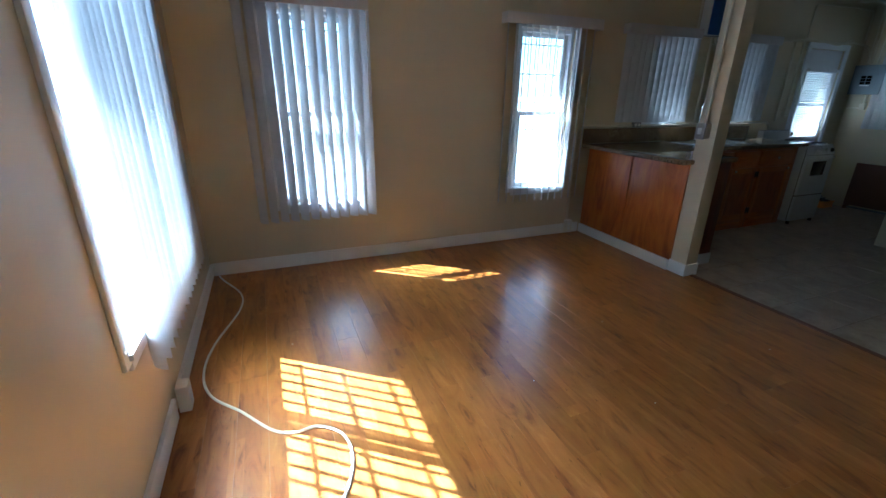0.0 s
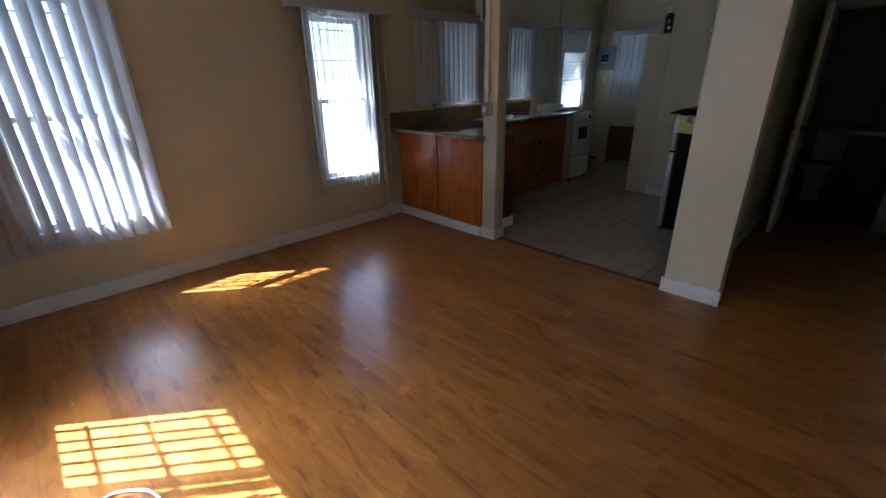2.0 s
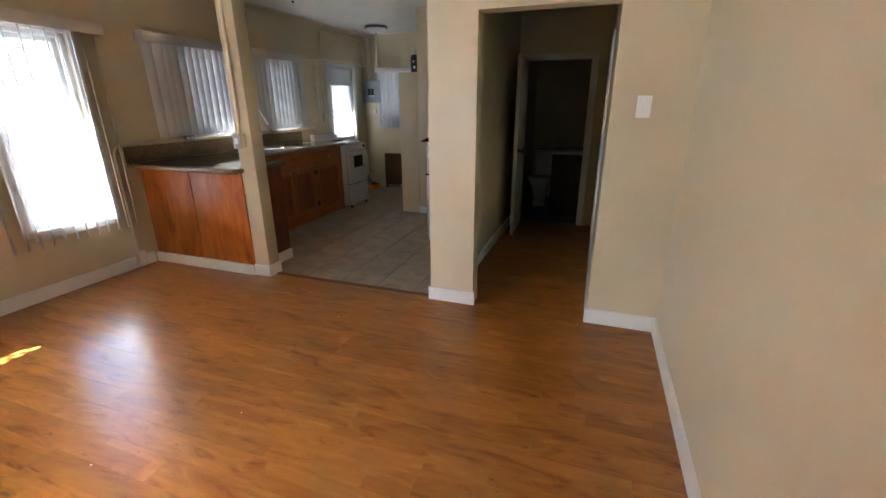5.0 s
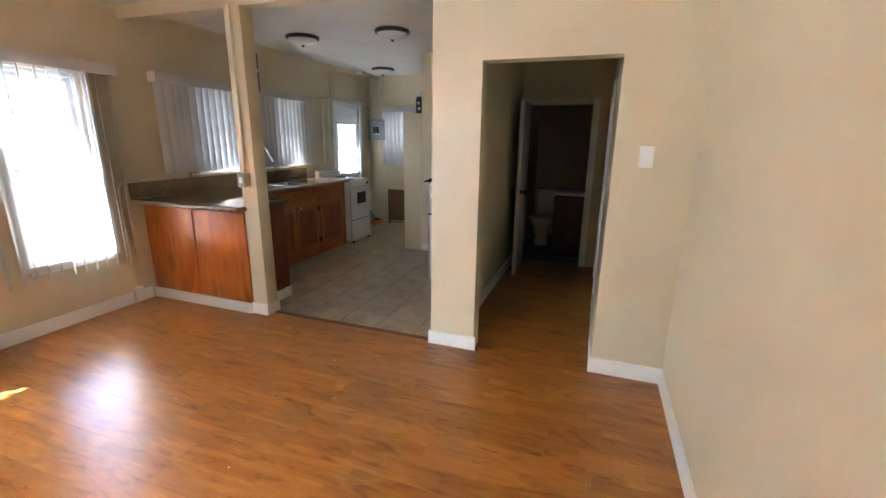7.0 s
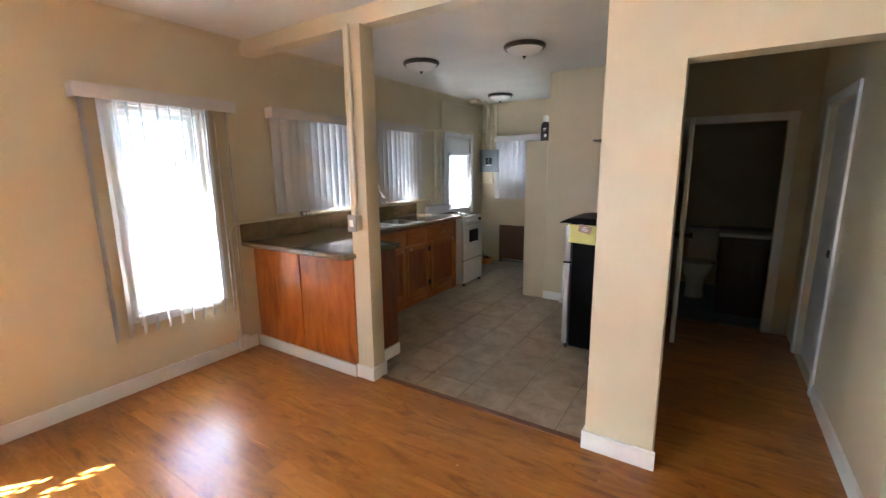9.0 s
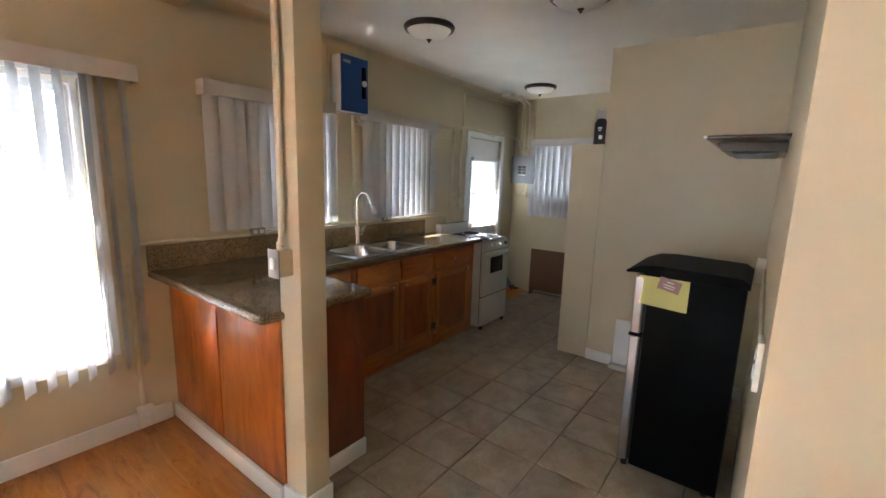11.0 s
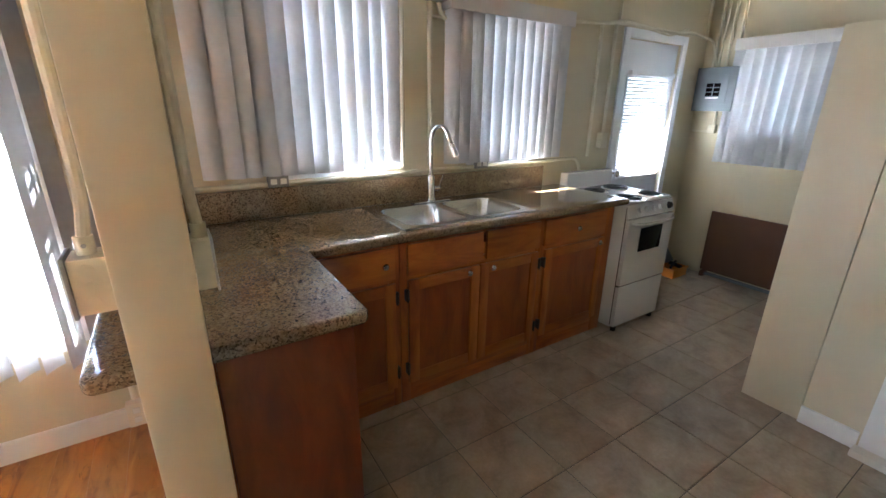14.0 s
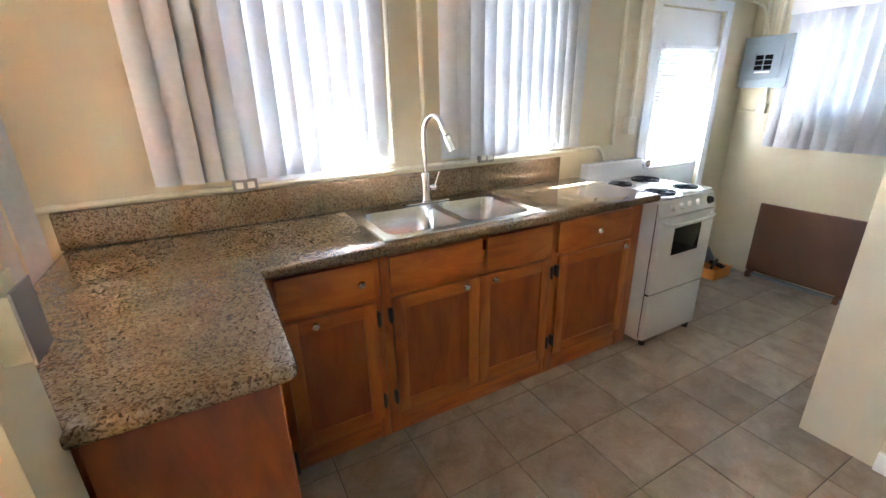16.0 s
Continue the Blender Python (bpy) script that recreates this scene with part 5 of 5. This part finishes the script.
copy_thing(lamp, pose(6.82, 2.93, CEIL))

# ---- small hooks in the living-room ceiling
for hx, hy in ((2.32, 3.21), (2.09, 3.44)):
    hk = [(hx, hy, CEIL), (hx, hy, CEIL - 0.02)] + [(hx + 0.009 - 0.009 * math.cos(a), hy, CEIL - 0.02 - 0.012 * math.sin(a)) for a in [k * PI / 6 for k in range(1, 8)]]
    solid("ceiling_hook", sweep(bm_new(), hk, 0.0022, 8), WHITEPL, "small white hook screwed into the ceiling", "hook", group="ceiling hooks")

# ---- cable on the living-room floor
cab = smooth_line([(-0.14, 3.50, 0.03), (-0.10, 3.42, 0.006), (0.03, 3.13, 0.006), (0.035, 2.87, 0.006), (-0.08, 2.48, 0.006), (-0.11, 2.21, 0.006), (-0.06, 2.0, 0.006), (0.08, 1.83, 0.006), (0.20, 1.67, 0.006), (0.29, 1.615, 0.006), (0.39, 1.615, 0.008), (0.48, 1.53, 0.012), (0.50, 1.41, 0.008), (0.46, 1.27, 0.006), (0.36, 1.10, 0.006), (0.30, 0.9, 0.006)], 8)
solid("cable", sweep(bm_new(), cab, 0.006, 8), WHITEPL, "white round cable lying loose on the floor", "cable")
loop = [(4.43 + 0.09 * math.cos(a), 0.95 + 0.075 * math.sin(a), 0.006) for a in [k * 2 * PI / 24 for k in range(3, 24)]]
solid("power_cord", sweep(bm_new(), [(4.60, 0.87, 0.006)] + loop[::-1], 0.005, 8), RUBBER, "black power cord looped on the kitchen floor", "cord")


rnd = random.Random(21)
for cx, cy in ((0.33, 2.33), (1.45, 1.55), (1.9, 1.2), (2.2, 1.9), (2.9, 1.3)):
    cr = bmesh.ops.create_icosphere
    bm = bm_new()
    cr(bm, subdivisions=1, radius=0.0035)
    for v in bm.verts:
        v.co = Vector((v.co.x * rnd.uniform(0.6, 2.0) + cx, v.co.y * rnd.uniform(0.6, 1.6) + cy, abs(v.co.z) * 0.5 + 0.0005))
    solid("paper_scrap", bm, WHITEPL, "tiny white scrap lying on the laminate floor", "scrap", group="scraps on the floor")

# ---- hallway and bathroom
def flat_door(name, label, hinge, ang, width, height, knob_side=1):
    t = thing(name, hinge, label, "door", kind="structure")
    t.rotation_euler = (0, 0, radians(ang))

    def local(nm, bm, mat, parent, lab=""):
        ob = new(nm, mesh_of(nm, bm, mat, True))
        ob.parent = parent
        return tagged(ob, lab)
    lf = local("leaf", boxed(0.0, width, -0.018, 0.018, 0.008, height, bevel=0.003), TRIM, t)
    for s in (-1, 1):
        kn = lathe(bm_new(), [(0.0, 0.0), (0.028, 0.0), (0.028, 0.006), (0.011, 0.012), (0.011, 0.03), (0.026, 0.042), (0.026, 0.056), (0.0, 0.062)], (0, 0, 0), 20)
        bmesh.ops.transform(kn, matrix=pose(width - 0.06, s * 0.018, 0.93, 90 if s < 0 else -90), verts=kn.verts[:])
        local("door_knob", kn, BRONZE, lf, "dark metal knob")
    return t


flat_door("door_2", "white painted bathroom door standing open", (5.858, 0.548, 0), 182.5, 0.685, 1.86)
flat_door("door_3", "white painted closed hallway door", (5.45, -0.39, 0), 180, 0.72, 1.895)
cs = bm_new()
box(cs, 4.655, 4.72, HALL_S, HALL_S + 0.016, 0, 1.965, 0.004)
box(cs, 5.46, 5.525, HALL_S, HALL_S + 0.016, 0, 1.965, 0.004)
box(cs, 4.72, 5.46, HALL_S, HALL_S + 0.016, 1.90, 1.965, 0.004)
solid("trim", cs, TRIM, "white painted casing round the hallway door", "trim", "structure")
cs = bm_new()
box(cs, 5.864, 5.88, -0.21, -0.14, 0, 1.925, 0.004)
box(cs, 5.864, 5.88, 0.57, 0.63, 0, 1.925, 0.004)
box(cs, 5.864, 5.88, -0.14, 0.57, 1.86, 1.925, 0.004)
solid("trim", cs, TRIM, "white painted casing round the bathroom doorway", "trim", "structure")


def vanity():
    t = thing("bathroom_vanity", (6.5, 0.0, 0), "dark wooden bathroom vanity with a white top", "vanity")
    part("body", boxed(6.23, 6.80, -0.49, 0.23, 0.08, 0.80, bevel=0.004), DARKW, t)
    part("plinth", boxed(6.28, 6.80, -0.48, 0.22, 0.0, 0.08), DARKW, t)
    part("door", boxed(6.215, 6.229, -0.12, 0.20, 0.12, 0.76, bevel=0.003), DARKW, t)
    part("door", boxed(6.215, 6.229, -0.47, -0.14, 0.12, 0.76, bevel=0.003), DARKW, t)
    part("top", boxed(6.20, 6.83, -0.495, 0.25, 0.801, 0.84, bevel=0.008), ENAMEL, t, "white basin top")


vanity()


def toilet():
    x, y = 6.95, 0.45
    t = thing("toilet", (x, y, 0), "white ceramic toilet beside the vanity", "toilet")
    part("bowl", lathe(bm_new(), [(0, 0), (0.10, 0), (0.09, 0.10), (0.10, 0.22), (0.17, 0.36), (0.18, 0.39), (0, 0.39)], (x - 0.1, y - 0.02, 0), 28), ENAMEL, t)
    part("seat", lathe(bm_new(), [(0, 0.392), (0.185, 0.392), (0.185, 0.415), (0, 0.42)], (x - 0.1, y - 0.02, 0), 28), ENAMEL, t)
    part("tank", boxed(x + 0.09, x + 0.28, y - 0.21, y + 0.09, 0.39, 0.74, bevel=0.02, seg=3), ENAMEL, t)
    part("tank_lid", boxed(x + 0.08, x + 0.29, y - 0.22, y + 0.1, 0.741, 0.775, bevel=0.01), ENAMEL, t)


toilet()

# ---- floor pieces
def planks(floor, x0, x1, y0, y1, seed, width=0.127, length=1.21):
    rnd = random.Random(seed)
    meshes = {}
    off = base_of(floor)

    def piece(px, py, w, ln):
        key = (round(w, 3), round(ln, 3))
        if key not in meshes:
            bm = boxed(-w / 2 + 0.0003, w / 2 - 0.0003, -ln / 2 + 0.0003, ln / 2 - 0.0003, -0.011, 0.0)
            meshes[key] = mesh_of("plank", bm, PLANK)
        ob = new("plank", meshes[key])
        ob.parent = floor
        ob.location = Vector((px, py, 0)) - off
    rows = math.ceil((x1 - x0) / width)
    for r in range(rows):
        a, b = x0 + r * width, min(x0 + (r + 1) * width, x1)
        y = y0 - rnd.choice((0.0, 0.2, 0.4, 0.6, 0.8, 1.0))
        while y < y1 - 0.01:
            p, q = max(y, y0), min(y + length, y1)
            if q - p > 0.01:
                piece((a + b) / 2, (p + q) / 2, b - a, q - p)
            y += length


planks(FLOOR, WEST, 3.41, SOUTH, NORTH, 3)
planks(FLOOR_HALL, 3.41, 5.93, HALL_S, HALL_IN, 5, length=0.975)


def tiles(floor, x0, x1, y0, y1, size, ax, ay):
    off = base_of(floor)
    meshes = {}
    i0, i1 = math.floor((x0 - ax) / size), math.ceil((x1 - ax) / size)
    j0, j1 = math.floor((y0 - ay) / size), math.ceil((y1 - ay) / size)
    for i in range(i0, i1):
        for j in range(j0, j1):
            a, b = max(ax + i * size, x0), min(ax + (i + 1) * size, x1)
            c, d = max(ay + j * size, y0), min(ay + (j + 1) * size, y1)
            if b - a < 0.02 or d - c < 0.02:
                continue
            key = (round(b - a, 3), round(d - c, 3))
            if key not in meshes:
                w, h = b - a - 0.005, d - c - 0.005
                bm = boxed(-w / 2, w / 2, -h / 2, h / 2, -0.004, 0.0)
                top = [e for e in bm.edges if all(v.co.z > -0.001 for v in e.verts)]
                bmesh.ops.bevel(bm, geom=top, offset=0.002, segments=1, affect="EDGES")
                meshes[key] = mesh_of("tile", bm, TILE)
            ob = new("tile", meshes[key])
            ob.parent = floor
            ob.location = Vector(((a + b) / 2, (c + d) / 2, 0)) - off


tiles(FLOOR_KIT, 3.445, EAST, KIT_S, NORTH, 0.33, 4.33, 2.295)
